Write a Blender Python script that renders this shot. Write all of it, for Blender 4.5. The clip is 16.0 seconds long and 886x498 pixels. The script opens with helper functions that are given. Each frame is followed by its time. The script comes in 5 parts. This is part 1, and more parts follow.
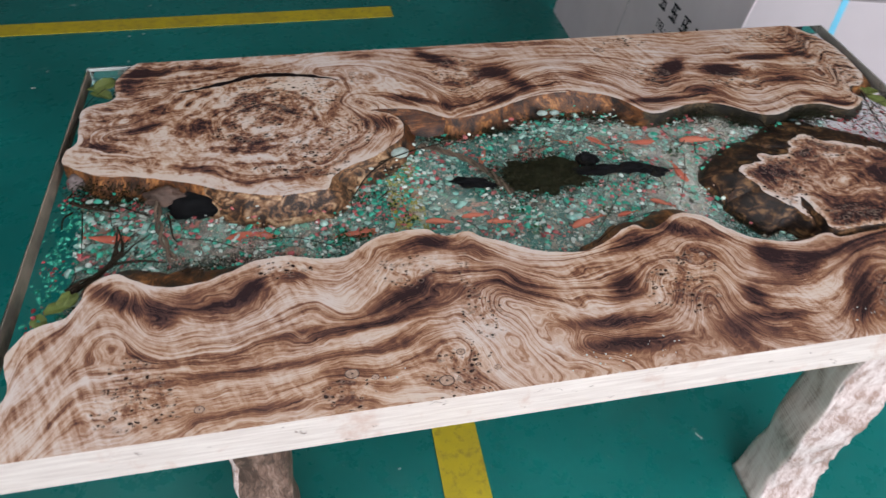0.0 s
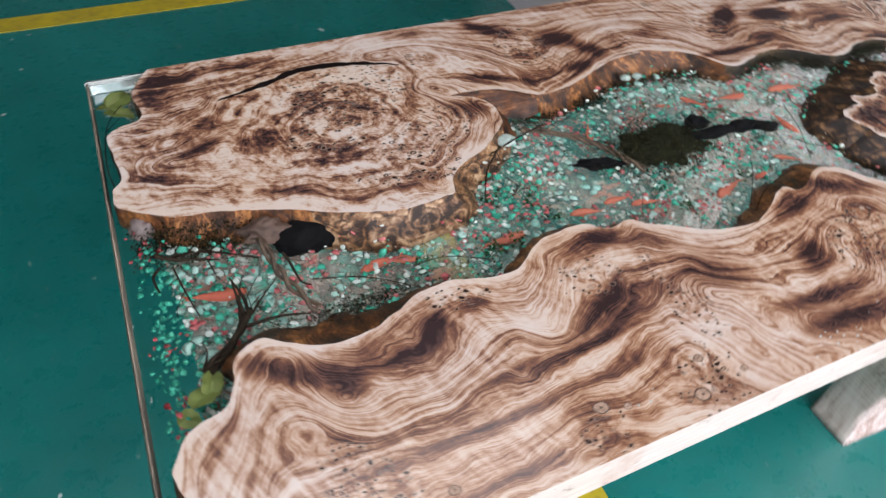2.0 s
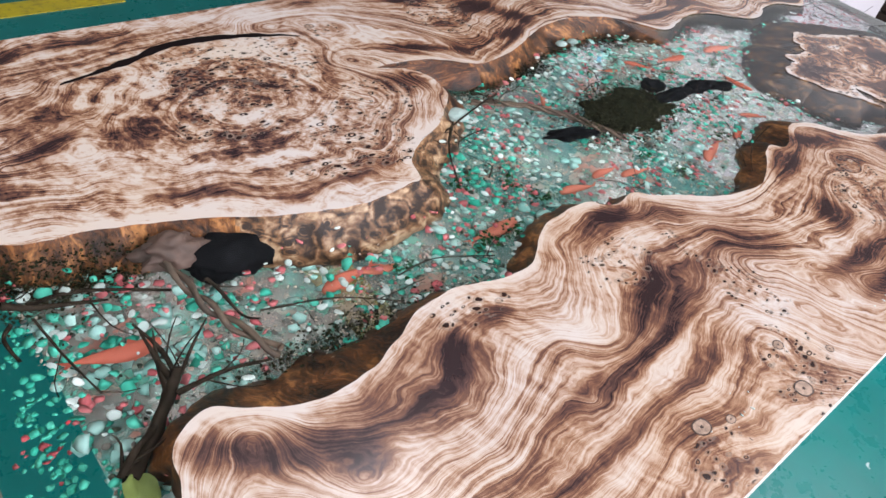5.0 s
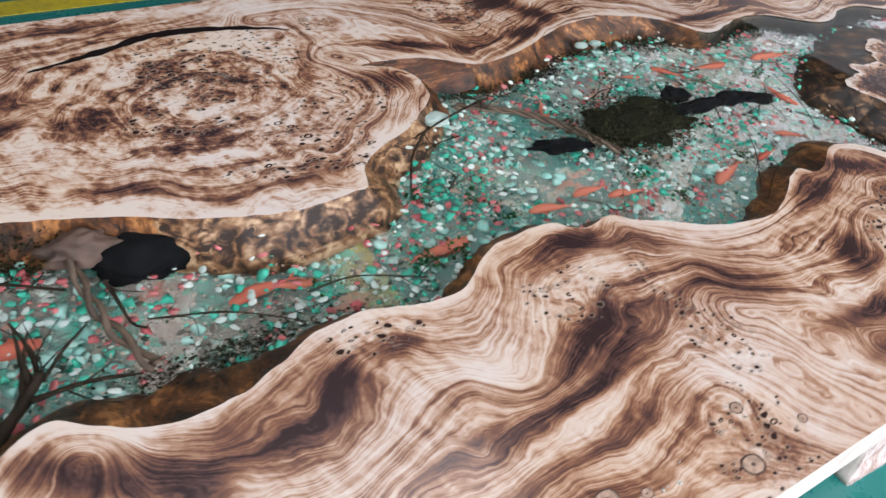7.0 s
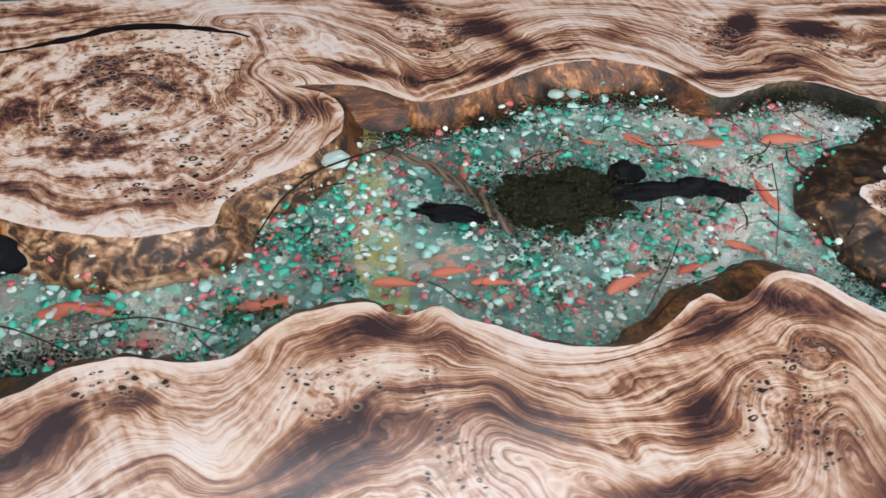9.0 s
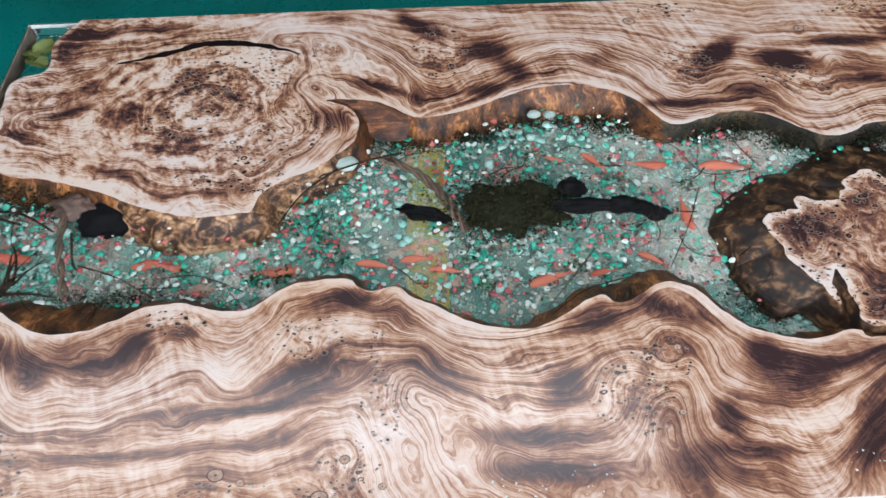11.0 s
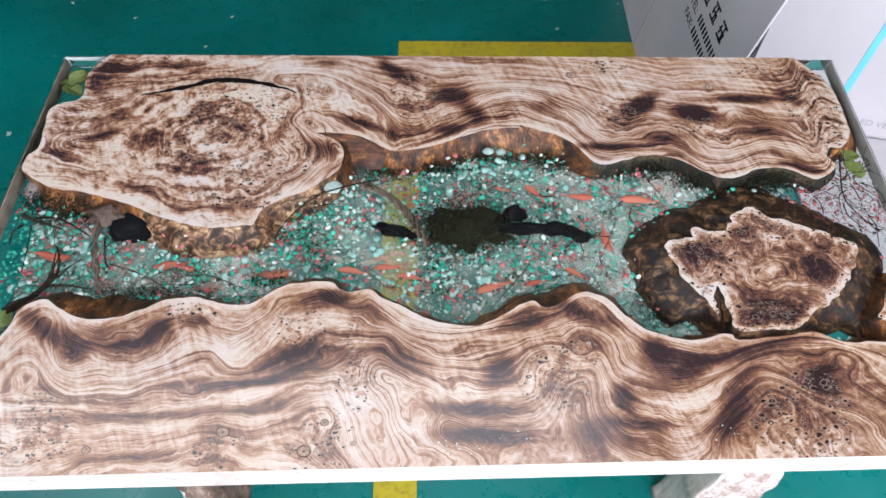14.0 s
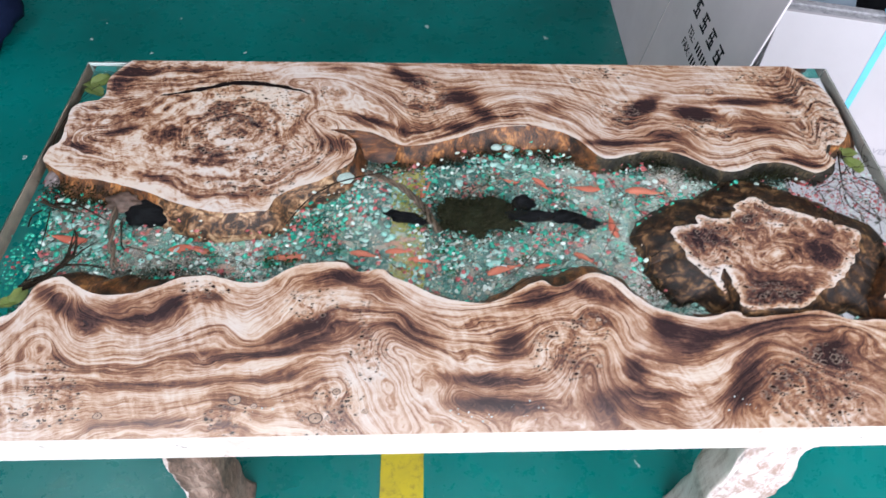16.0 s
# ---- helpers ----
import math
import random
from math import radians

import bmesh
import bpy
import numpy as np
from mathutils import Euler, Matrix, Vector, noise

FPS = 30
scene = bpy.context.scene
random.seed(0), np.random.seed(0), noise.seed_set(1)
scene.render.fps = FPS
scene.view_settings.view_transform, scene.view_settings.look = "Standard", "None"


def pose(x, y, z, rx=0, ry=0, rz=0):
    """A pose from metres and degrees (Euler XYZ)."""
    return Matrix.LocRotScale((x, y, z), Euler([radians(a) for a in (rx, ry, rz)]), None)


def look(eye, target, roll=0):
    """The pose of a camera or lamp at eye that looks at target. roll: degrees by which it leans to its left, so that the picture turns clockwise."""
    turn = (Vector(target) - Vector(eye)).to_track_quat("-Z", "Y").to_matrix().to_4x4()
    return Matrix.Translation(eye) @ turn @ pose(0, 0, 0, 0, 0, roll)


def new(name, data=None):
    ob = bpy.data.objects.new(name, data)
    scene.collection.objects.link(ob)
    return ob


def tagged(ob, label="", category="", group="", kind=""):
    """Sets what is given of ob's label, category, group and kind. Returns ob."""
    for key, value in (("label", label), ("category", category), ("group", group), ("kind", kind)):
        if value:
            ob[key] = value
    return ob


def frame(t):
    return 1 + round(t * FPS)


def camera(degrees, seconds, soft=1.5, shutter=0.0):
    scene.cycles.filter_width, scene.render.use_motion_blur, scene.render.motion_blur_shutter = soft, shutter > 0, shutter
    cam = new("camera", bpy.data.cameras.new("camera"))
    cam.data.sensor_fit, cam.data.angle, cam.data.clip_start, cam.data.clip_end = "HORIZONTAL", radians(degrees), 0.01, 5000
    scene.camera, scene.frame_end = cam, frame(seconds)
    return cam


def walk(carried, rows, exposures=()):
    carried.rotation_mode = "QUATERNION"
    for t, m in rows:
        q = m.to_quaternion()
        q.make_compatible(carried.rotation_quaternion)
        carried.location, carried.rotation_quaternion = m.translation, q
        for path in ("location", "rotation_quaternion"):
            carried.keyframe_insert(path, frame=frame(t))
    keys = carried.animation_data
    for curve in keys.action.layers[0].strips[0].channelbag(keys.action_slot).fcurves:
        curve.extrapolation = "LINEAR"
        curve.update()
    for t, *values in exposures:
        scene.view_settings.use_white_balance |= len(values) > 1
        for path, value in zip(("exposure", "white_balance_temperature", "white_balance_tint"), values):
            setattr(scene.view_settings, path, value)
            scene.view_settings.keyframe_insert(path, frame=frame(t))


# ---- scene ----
cam = camera(62.6, 16.0, 1.5, 0.5)
PATH = [
    (0, (-0.412, -1.043, 1.658), (-0.103, 0.328, 0.235), 3.3),
    (0.5, (-0.536, -1.016, 1.666), (-0.076, 0.307, 0.238), 5.4),
    (1, (-0.592, -0.966, 1.654), (-0.141, 0.336, 0.204), 6.2),
    (1.5, (-0.661, -0.85, 1.589), (-0.223, 0.454, 0.137), 7.1),
    (2, (-0.834, -0.739, 1.543), (-0.158, 0.454, 0.088), 6.9),
    (2.5, (-0.948, -0.631, 1.505), (-0.087, 0.449, 0.059), 8.1),
    (3, (-0.992, -0.566, 1.464), (0.042, 0.419, 0.063), 11.4),
    (3.5, (-0.965, -0.53, 1.405), (0.151, 0.426, 0.047), 14.7),
    (4, (-0.941, -0.501, 1.343), (0.224, 0.448, 0.023), 15.6),
    (6.5, (-0.784, -0.533, 1.27), (0.165, 0.586, -0.09), 9.7),
    (7, (-0.706, -0.557, 1.284), (0.166, 0.607, -0.089), 9.6),
    (7.5, (-0.606, -0.581, 1.3), (0.112, 0.649, -0.104), 7.6),
    (8, (-0.506, -0.594, 1.315), (0.04, 0.682, -0.124), 4.8),
    (8.5, (-0.408, -0.592, 1.364), (0.087, 0.668, -0.109), 6.5),
    (9, (-0.291, -0.577, 1.4), (0.056, 0.658, -0.135), 6.2),
    (11.5, (-0.08, -0.717, 1.775), (-0.104, 0.35, 0.084), -3.1),
    (12, (-0.075, -0.73, 1.83), (-0.063, 0.317, 0.126), -1.7),
    (12.5, (-0.071, -0.748, 1.861), (-0.043, 0.311, 0.164), -0.4),
    (13, (-0.068, -0.768, 1.892), (-0.019, 0.293, 0.198), 1.6),
    (13.5, (-0.065, -0.8, 1.914), (-0.016, 0.269, 0.225), 2.2),
    (14, (-0.061, -0.831, 1.937), (-0.013, 0.274, 0.271), 2.0),
    (14.5, (-0.049, -0.854, 1.957), (-0.012, 0.294, 0.32), 0.9),
    (15, (-0.036, -0.886, 1.958), (-0.007, 0.291, 0.341), 0.6),
    (15.5, (-0.041, -0.933, 1.935), (0.001, 0.281, 0.347), 2.5),
    (16, (-0.082, -0.98, 1.858), (-0.034, 0.279, 0.304), 1.9),
]
walk(cam, [(t, look(eye, target, roll)) for t, eye, target, roll in PATH],
     [(0, -0.62, 6600, 13), (1, -0.39, 6600, 14), (2, -0.28, 6600, 14), (2.5, -0.08, 6500, 13), (4, 0.08, 6350, 13), (7, -0.14, 6400, 11), (8, -0.24, 6450, 11), (9, -0.12, 6400, 10),
      (11.5, -0.16, 6200, 10), (16, 0.02, 6150, 10)])

# ---- light ----
world = bpy.data.worlds.new("sky")
scene.world = world
world.use_nodes = True
sky = world.node_tree.nodes.new("ShaderNodeTexSky")
sky.sky_type, sky.sun_disc = "NISHITA", False
sky.sun_elevation, sky.sun_rotation = radians(40), radians(200)
world.node_tree.nodes["Background"].inputs[1].default_value = 0.1
world.node_tree.links.new(sky.outputs[0], world.node_tree.nodes["Background"].inputs[0])


def area(name, m, sx, sy, watts, colour):
    data = bpy.data.lights.new(name, "AREA")
    data.shape, data.size, data.size_y, data.energy, data.color = "RECTANGLE", sx, sy, watts, colour
    ob = new(name, data)
    ob.matrix_world = m
    return ob


# daylight in the open roller door behind the camera and in the high windows of the east wall
area("door_daylight", look((0.6, -3.45, 1.95), (0.3, 0, 1.1)), 3.9, 3.4, 340, (0.93, 0.925, 1.0))
# unseen overhead lamps, added to brighten the table top and the floor
for rx, watts in ((-2.2, 76), (3.3, 155)):
    area("roof_daylight", look((rx, -1.7, 4.4), (rx, -1.7, 0)), 1.6, 2.2, watts, (0.93, 0.94, 1.0))
# another unseen overhead lamp, added for the sheen on the front slab
area("roof_daylight", look((-1.15, 0.95, 4.4), (-1.15, 0.95, 0)), 4.8, 0.8, 45, (0.94, 0.95, 1.0))
area("east_window_daylight", look((8.8, 2.5, 3.4), (0, 1.0, 1.0)), 8.0, 2.0, 23, (0.90, 0.92, 1.0))


# ---- materials ----
class Mat:
    """A small writer of node materials."""

    def __init__(self, name, rough=0.5, metal=0.0):
        self.mat = bpy.data.materials.new(name)
        self.mat.use_nodes = True
        self.t = self.mat.node_tree
        self.bsdf = self.t.nodes["Principled BSDF"]
        self.bsdf.inputs["Roughness"].default_value = rough
        self.bsdf.inputs["Metallic"].default_value = metal
        self.co = self.t.nodes.new("ShaderNodeTexCoord").outputs["Object"]

    def put(self, sock, v):
        if isinstance(v, bpy.types.NodeSocket):
            self.t.links.new(v, sock)
        else:
            sock.default_value = v

    def attr(self, name):
        n = self.t.nodes.new("ShaderNodeAttribute")
        n.attribute_name = name
        return n.outputs["Fac"]

    def math(self, op, a, b=0.0, clamp=False):
        n = self.t.nodes.new("ShaderNodeMath")
        n.operation, n.use_clamp = op, clamp
        self.put(n.inputs[0], a)
        self.put(n.inputs[1], b)
        return n.outputs[0]

    def noise(self, scale, detail=3.0, rough=0.55, vec=None, dist=0.0):
        n = self.t.nodes.new("ShaderNodeTexNoise")
        self.put(n.inputs["Vector"], vec or self.co)
        n.inputs["Scale"].default_value, n.inputs["Detail"].default_value = scale, detail
        n.inputs["Roughness"].default_value, n.inputs["Distortion"].default_value = rough, dist
        return n.outputs["Fac"]

    def noise1(self, w, scale, detail=3.0, rough=0.55):
        n = self.t.nodes.new("ShaderNodeTexNoise")
        n.noise_dimensions = "1D"
        self.put(n.inputs["W"], w)
        n.inputs["Scale"].default_value, n.inputs["Detail"].default_value, n.inputs["Roughness"].default_value = scale, detail, rough
        return n.outputs["Fac"]

    def cells(self, scale, vec=None, feature="F1"):
        n = self.t.nodes.new("ShaderNodeTexVoronoi")
        n.feature = feature
        self.put(n.inputs["Vector"], vec or self.co)
        n.inputs["Scale"].default_value = scale
        return n

    def stretch(self, sx, sy, sz, vec=None):
        n = self.t.nodes.new("ShaderNodeVectorMath")
        n.operation = "MULTIPLY"
        self.put(n.inputs[0], vec or self.co)
        n.inputs[1].default_value = (sx, sy, sz)
        return n.outputs[0]

    def shift(self, amount, scale, detail=2.0):
        """The place, pushed about by noise."""
        n = self.t.nodes.new("ShaderNodeTexNoise")
        self.put(n.inputs["Vector"], self.co)
        n.inputs["Scale"].default_value, n.inputs["Detail"].default_value = scale, detail
        a = self.t.nodes.new("ShaderNodeVectorMath")
        a.operation = "MULTIPLY_ADD"
        self.put(a.inputs[0], n.outputs["Color"])
        a.inputs[1].default_value = (amount,) * 3
        self.put(a.inputs[2], self.co)
        return a.outputs[0]

    def ramp(self, fac, *stops):
        n = self.t.nodes.new("ShaderNodeValToRGB")
        self.put(n.inputs[0], fac)
        e = n.color_ramp.elements
        while len(e) < len(stops):
            e.new(0.5)
        for k, (at, c) in zip(e, stops):
            k.position = at
            k.color = (*c, 1) if isinstance(c, tuple) else (c, c, c, 1)
        return n.outputs[0]

    def mix(self, fac, a, b, mode="MIX"):
        n = self.t.nodes.new("ShaderNodeMix")
        n.data_type, n.blend_type, n.clamp_factor = "RGBA", mode, True
        self.put(n.inputs[0], fac)
        self.put(n.inputs[6], (*a, 1) if isinstance(a, tuple) else a)
        self.put(n.inputs[7], (*b, 1) if isinstance(b, tuple) else b)
        return n.outputs[2]

    def random(self):
        return self.t.nodes.new("ShaderNodeObjectInfo").outputs["Random"]

    def island(self):
        return self.t.nodes.new("ShaderNodeNewGeometry").outputs["Random Per Island"]

    def done(self, colour, bump=None, strength=0.3, depth=0.002, rough=None):
        self.put(self.bsdf.inputs["Base Color"], (*colour, 1) if isinstance(colour, tuple) else colour)
        if rough is not None:
            self.put(self.bsdf.inputs["Roughness"], rough)
        if bump is not None:
            n = self.t.nodes.new("ShaderNodeBump")
            n.inputs["Strength"].default_value, n.inputs["Distance"].default_value = strength, depth
            self.put(n.inputs["Height"], bump)
            self.put(self.bsdf.inputs["Normal"], n.outputs[0])
        return self.mat


def wood_top():
    """Torched poplar burl under a polished clear coat. Rings follow the field 'grain'; 'scorch' darkens, 'burl' carries the eyes."""
    m = Mat("torched_burl_wood", 0.24)
    m.bsdf.inputs["Coat Weight"].default_value = 0.6
    m.bsdf.inputs["Coat Roughness"].default_value = 0.10
    g, edge, burl, scorch, fine, cloud = (m.attr(k) for k in ("grain", "edge", "burl", "scorch", "fine", "cloud"))
    sep = m.t.nodes.new("ShaderNodeSeparateXYZ")
    m.put(sep.inputs[0], m.co)
    along = m.math("ADD", sep.outputs[0], m.math("MULTIPLY", sep.outputs[1], 0.4))
    warp = m.math("MULTIPLY", m.math("SUBTRACT", m.noise(9, 3), 0.5), 0.045)
    warp2 = m.math("MULTIPLY", m.math("SUBTRACT", m.noise(42, 3), 0.5), 0.007)
    g2 = m.math("ADD", m.math("ADD", g, warp), warp2)

    def streak(across, length, detail, rough):
        """Noise drawn out along the rings."""
        n = m.t.nodes.new("ShaderNodeCombineXYZ")
        m.put(n.inputs[0], m.math("MULTIPLY", g2, across))
        m.put(n.inputs[1], m.math("MULTIPLY", along, length))
        return m.math("SUBTRACT", m.noise(1.0, detail, rough, n.outputs[0]), 0.5)

    def sway(scale, lo, hi):
        return m.ramp(m.noise(scale, 2, 0.5), (0.36, lo), (0.64, hi))

    b1, b2, b3 = streak(27, 2.2, 2, 0.5), streak(105, 4.5, 3, 0.6), streak(430, 22, 3, 0.65)
    rib = streak(14, 95, 2, 0.5)
    mottle = m.math("SUBTRACT", m.noise(34, 5, 0.66, m.shift(0.05, 14)), 0.5)
    curl = m.math("SUBTRACT", m.noise(60, 3, 0.6, m.shift(0.02, 30)), 0.5)

    def rings(pitch, sharp, drift):
        """Dark at one side of each ring, fading towards the next; every ring has its own depth."""
        phase = m.math("ADD", m.math("MULTIPLY", g2, pitch), m.math("MULTIPLY", b1, drift))
        phase = m.math("ADD", phase, m.math("MULTIPLY", m.math("MULTIPLY", curl, m.math("ADD", 0.15, cloud)), pitch * 0.011))
        part_of = m.math("FRACT", phase)
        fall = m.math("POWER", m.math("SUBTRACT", 1.0, part_of), sharp)
        fall = m.math("MULTIPLY", fall, m.ramp(part_of, (0.0, 0.0), (0.26, 1.0)))
        own = m.noise1(m.math("MULTIPLY", m.math("FLOOR", phase), 7.31), 1.0, 0.0)
        return m.math("MULTIPLY", fall, m.ramp(own, (0.30, 0.15), (0.70, 1.0)))

    r1, r2, r3 = rings(24, 1.5, 1.2), rings(66, 1.5, 2.4), rings(165, 1.2, 4.0)
    tone = m.math("ADD", 0.70, m.math("MULTIPLY", m.math("MULTIPLY", b1, sway(5, 0.4, 1.0)), 0.62))
    tone = m.math("SUBTRACT", tone, m.math("MULTIPLY", m.math("MULTIPLY", r1, m.math("ADD", sway(7, 0.3, 1.0), m.math("MULTIPLY", cloud, 0.5))), 0.44))
    tone = m.math("SUBTRACT", tone, m.math("MULTIPLY", m.math("MULTIPLY", r2, m.math("MULTIPLY", m.math("ADD", 0.22, fine), sway(9, 0.15, 1.0))), 0.42))
    tone = m.math("SUBTRACT", tone, m.math("MULTIPLY", m.math("MULTIPLY", r3, m.math("MULTIPLY", m.math("ADD", 0.10, fine), sway(13, 0.2, 1.0))), 0.37))
    tone = m.math("ADD", tone, m.math("MULTIPLY", m.math("MULTIPLY", b2, m.math("ADD", 0.3, fine)), 0.42))
    tone = m.math("ADD", tone, m.math("MULTIPLY", b3, 0.58))
    tone = m.math("ADD", tone, m.math("MULTIPLY", m.math("MULTIPLY", rib, sway(6, 0.2, 1.0)), 0.50))
    tone = m.math("ADD", tone, m.math("MULTIPLY", m.math("SUBTRACT", m.noise(6, 4, 0.62), 0.5), 0.22))
    tone = m.math("ADD", tone, m.math("MULTIPLY", m.math("MULTIPLY", mottle, m.math("ADD", 0.12, m.math("MAXIMUM", m.math("MULTIPLY", cloud, 0.8), m.math("MULTIPLY", burl, 0.5)))), 1.35))
    tone = m.math("ADD", tone, m.math("MULTIPLY", m.math("MULTIPLY", curl, m.math("ADD", 0.15, cloud)), 0.62))
    # hair-thin late wood lines
    phase = m.math("ADD", m.math("MULTIPLY", g2, 84), m.math("MULTIPLY", b1, 3.0))
    hair = m.math("MULTIPLY", m.ramp(m.math("FRACT", phase), (0.0, 0.0), (0.03, 1.0), (0.10, 0.7), (0.30, 0.0)), m.ramp(m.noise1(m.math("MULTIPLY", m.math("FLOOR", phase), 5.17), 1.0, 0.0), (0.40, 0.0), (0.65, 1.0)))
    tone = m.math("SUBTRACT", tone, m.math("MULTIPLY", m.math("MULTIPLY", hair, m.math("MULTIPLY", m.math("ADD", 0.35, fine), sway(11, 0.15, 1.0))), 0.23))
    rag = m.math("ADD", 0.80, m.math("ADD", m.math("MULTIPLY", b2, 0.9), m.math("ADD", m.math("MULTIPLY", rib, 0.8), m.math("MULTIPLY", mottle, 1.1))), True)
    burnt = m.math("MULTIPLY", m.math("MAXIMUM", scorch, 0.0), rag)
    tone = m.math("SUBTRACT", tone, m.math("ADD", m.math("MULTIPLY", m.ramp(burnt, (0.22, 0.0), (0.80, 1.0)), 0.30), m.math("MULTIPLY", burnt, 0.12)))
    tone = m.math("SUBTRACT", tone, m.math("MULTIPLY", m.math("MINIMUM", scorch, 0.0), 0.36))
    rim = m.math("MULTIPLY", m.ramp(edge, (0.0, 1.0), (0.006, 0.85), (0.015, 0.0)), sway(14, 0.45, 1.0))
    tone = m.math("ADD", tone, m.math("MULTIPLY", rim, 0.27))
    fleck = m.math("SUBTRACT", m.noise(120, 4, 0.68, m.shift(0.02, 50)), 0.5)
    tone = m.math("ADD", tone, m.math("MULTIPLY", m.math("MULTIPLY", fleck, m.math("ADD", 0.30, m.math("MAXIMUM", cloud, burl))), 0.42))
    tone = m.math("ADD", 0.572, m.math("MULTIPLY", m.math("SUBTRACT", tone, 0.55), 1.30))
    col = m.ramp(tone, (0.12, (0.036, 0.020, 0.021)), (0.27, (0.094, 0.049, 0.042)), (0.41, (0.200, 0.094, 0.060)),
                 (0.54, (0.385, 0.222, 0.140)), (0.67, (0.575, 0.425, 0.335)), (0.86, (0.690, 0.610, 0.550)))
    col = m.mix(m.math("MULTIPLY", m.ramp(m.noise(4.5, 3, 0.6), (0.40, 0.0), (0.61, 1.0)), 0.52), col, (1.0, 0.88, 0.70), "MULTIPLY")
    # eyes: small dark pores, some with a paler heart
    zone = m.ramp(m.math("ADD", burl, m.math("MULTIPLY", mottle, 0.6)), (0.14, 0.0), (0.20, 1.0))
    for scale, least, push in ((150, 0.42, 0.012), (82, 0.50, 0.014)):
        v = m.cells(scale, m.stretch(0.66, 1.0, 1.0, m.shift(push, 40)))
        keep = m.math("MULTIPLY", m.math("GREATER_THAN", v.outputs["Color"], least), zone)
        solid = m.ramp(v.outputs["Distance"], (0.0, 1.0), (0.20, 1.0), (0.26, 0.0), (0.34, 0.45), (0.42, 0.0))
        hollow = m.ramp(v.outputs["Distance"], (0.0, 0.1), (0.14, 0.1), (0.18, 1.0), (0.25, 1.0), (0.33, 0.0))
        dot = m.mix(m.math("GREATER_THAN", v.outputs["Color"], 0.62), hollow, solid)
        light = m.math("MULTIPLY", m.ramp(v.outputs["Distance"], (0.26, 0.0), (0.33, 1.0), (0.46, 0.0)), keep)
        col = m.mix(m.math("MULTIPLY", light, 0.30), col, (0.70, 0.56, 0.44))
        col = m.mix(m.math("MULTIPLY", dot, keep), col, (0.030, 0.015, 0.012))
    return m.done(col, m.math("ADD", m.math("MULTIPLY", b3, 0.5), m.noise(300, 2)), 0.02, 0.0005)


def wood_side(name, a, b, c, rough=0.45, upright=0.3, eyes=0.0, run=(1.5, 0.45)):
    """Rough wood; upright stretches the grain along z, eyes adds the dark pits of burl."""
    m = Mat(name, rough)
    co = m.stretch(1, 1, upright, m.shift(0.05, 22, 3)) if eyes else m.stretch(*run, upright, m.shift(0.045, 18, 3))
    n1, n2 = m.noise(30 if eyes else 24, 5, 0.66, co), m.noise(150, 3, 0.6, co)
    swirl = m.math("ABSOLUTE", m.math("SUBTRACT", m.noise(24, 3, 0.6, m.shift(0.06, 18)), 0.5))
    t = m.math("ADD", 0.50, m.math("MULTIPLY", m.math("SUBTRACT", n1, 0.5), 1.2 if eyes else 1.3))
    t = m.math("ADD", t, m.math("MULTIPLY", m.math("SUBTRACT", swirl, 0.07), 1.2 if eyes else 0.6))
    t = m.math("ADD", t, m.math("MULTIPLY", m.math("SUBTRACT", n2, 0.5), 0.45 if eyes else 0.6))
    if eyes:
        coil = m.math("ABSOLUTE", m.math("SUBTRACT", m.math("FRACT", m.math("MULTIPLY", m.noise(15, 2, 0.5, m.shift(0.04, 20)), 9.0)), 0.5))
        t = m.math("ADD", t, m.math("MULTIPLY", m.math("SUBTRACT", coil, 0.25), 0.60))
        v = m.cells(50, m.shift(0.03, 26))
        pit = m.ramp(v.outputs["Distance"], (0.10, 1.0), (0.26, 0.0), (0.34, 0.35), (0.46, 0.0))
        t = m.math("SUBTRACT", t, m.math("MULTIPLY", m.math("MULTIPLY", pit, m.math("GREATER_THAN", v.outputs["Color"], 0.45)), eyes))
    return m.done(m.ramp(t, (0.32, a), (0.54, b), (0.86, c)), m.math("ADD", n1, m.math("MULTIPLY", n2, 0.4)), 0.25 if eyes else 0.5, 0.006)


def sawn():
    """Pale sawn edge with brown stains, pink streaks and a few dark checks."""
    m = Mat("sawn_pale_edge", 0.42)
    grain = m.noise(1.0, 4, 0.65, m.stretch(9, 40, 160))
    col = m.mix(m.ramp(grain, (0.35, 0.0), (0.65, 1.0)), (0.54, 0.47, 0.43), (0.68, 0.62, 0.57))
    stain = m.ramp(m.noise(7, 5, 0.7, m.shift(0.08, 9)), (0.53, 0.0), (0.66, 1.0))
    col = m.mix(m.math("MULTIPLY", stain, 0.7), col, (0.44, 0.26, 0.20))
    check = m.ramp(m.noise(22, 4, 0.72, m.stretch(0.8, 1, 1.6, m.shift(0.05, 20))), (0.62, 0.0), (0.68, 1.0))
    col = m.mix(m.math("MULTIPLY", check, 0.85), col, (0.10, 0.05, 0.035))
    return m.done(col, grain, 0.15, 0.001)


def planed():
    """Smooth grey-pink wood with saw lines across and darker rings along."""
    m = Mat("planed_leg_wood", 0.5)
    ring = m.noise(1.0, 4, 0.65, m.stretch(38, 38, 5, m.shift(0.06, 5)))
    saw = m.noise(1.0, 3, 0.6, m.stretch(6, 6, 260))
    t = m.math("ADD", m.math("MULTIPLY", ring, 0.75), m.math("MULTIPLY", saw, 0.30))
    return m.done(m.ramp(t, (0.38, (0.36, 0.26, 0.21)), (0.50, (0.64, 0.54, 0.48)), (0.64, (0.78, 0.70, 0.64))), saw, 0.12, 0.001)


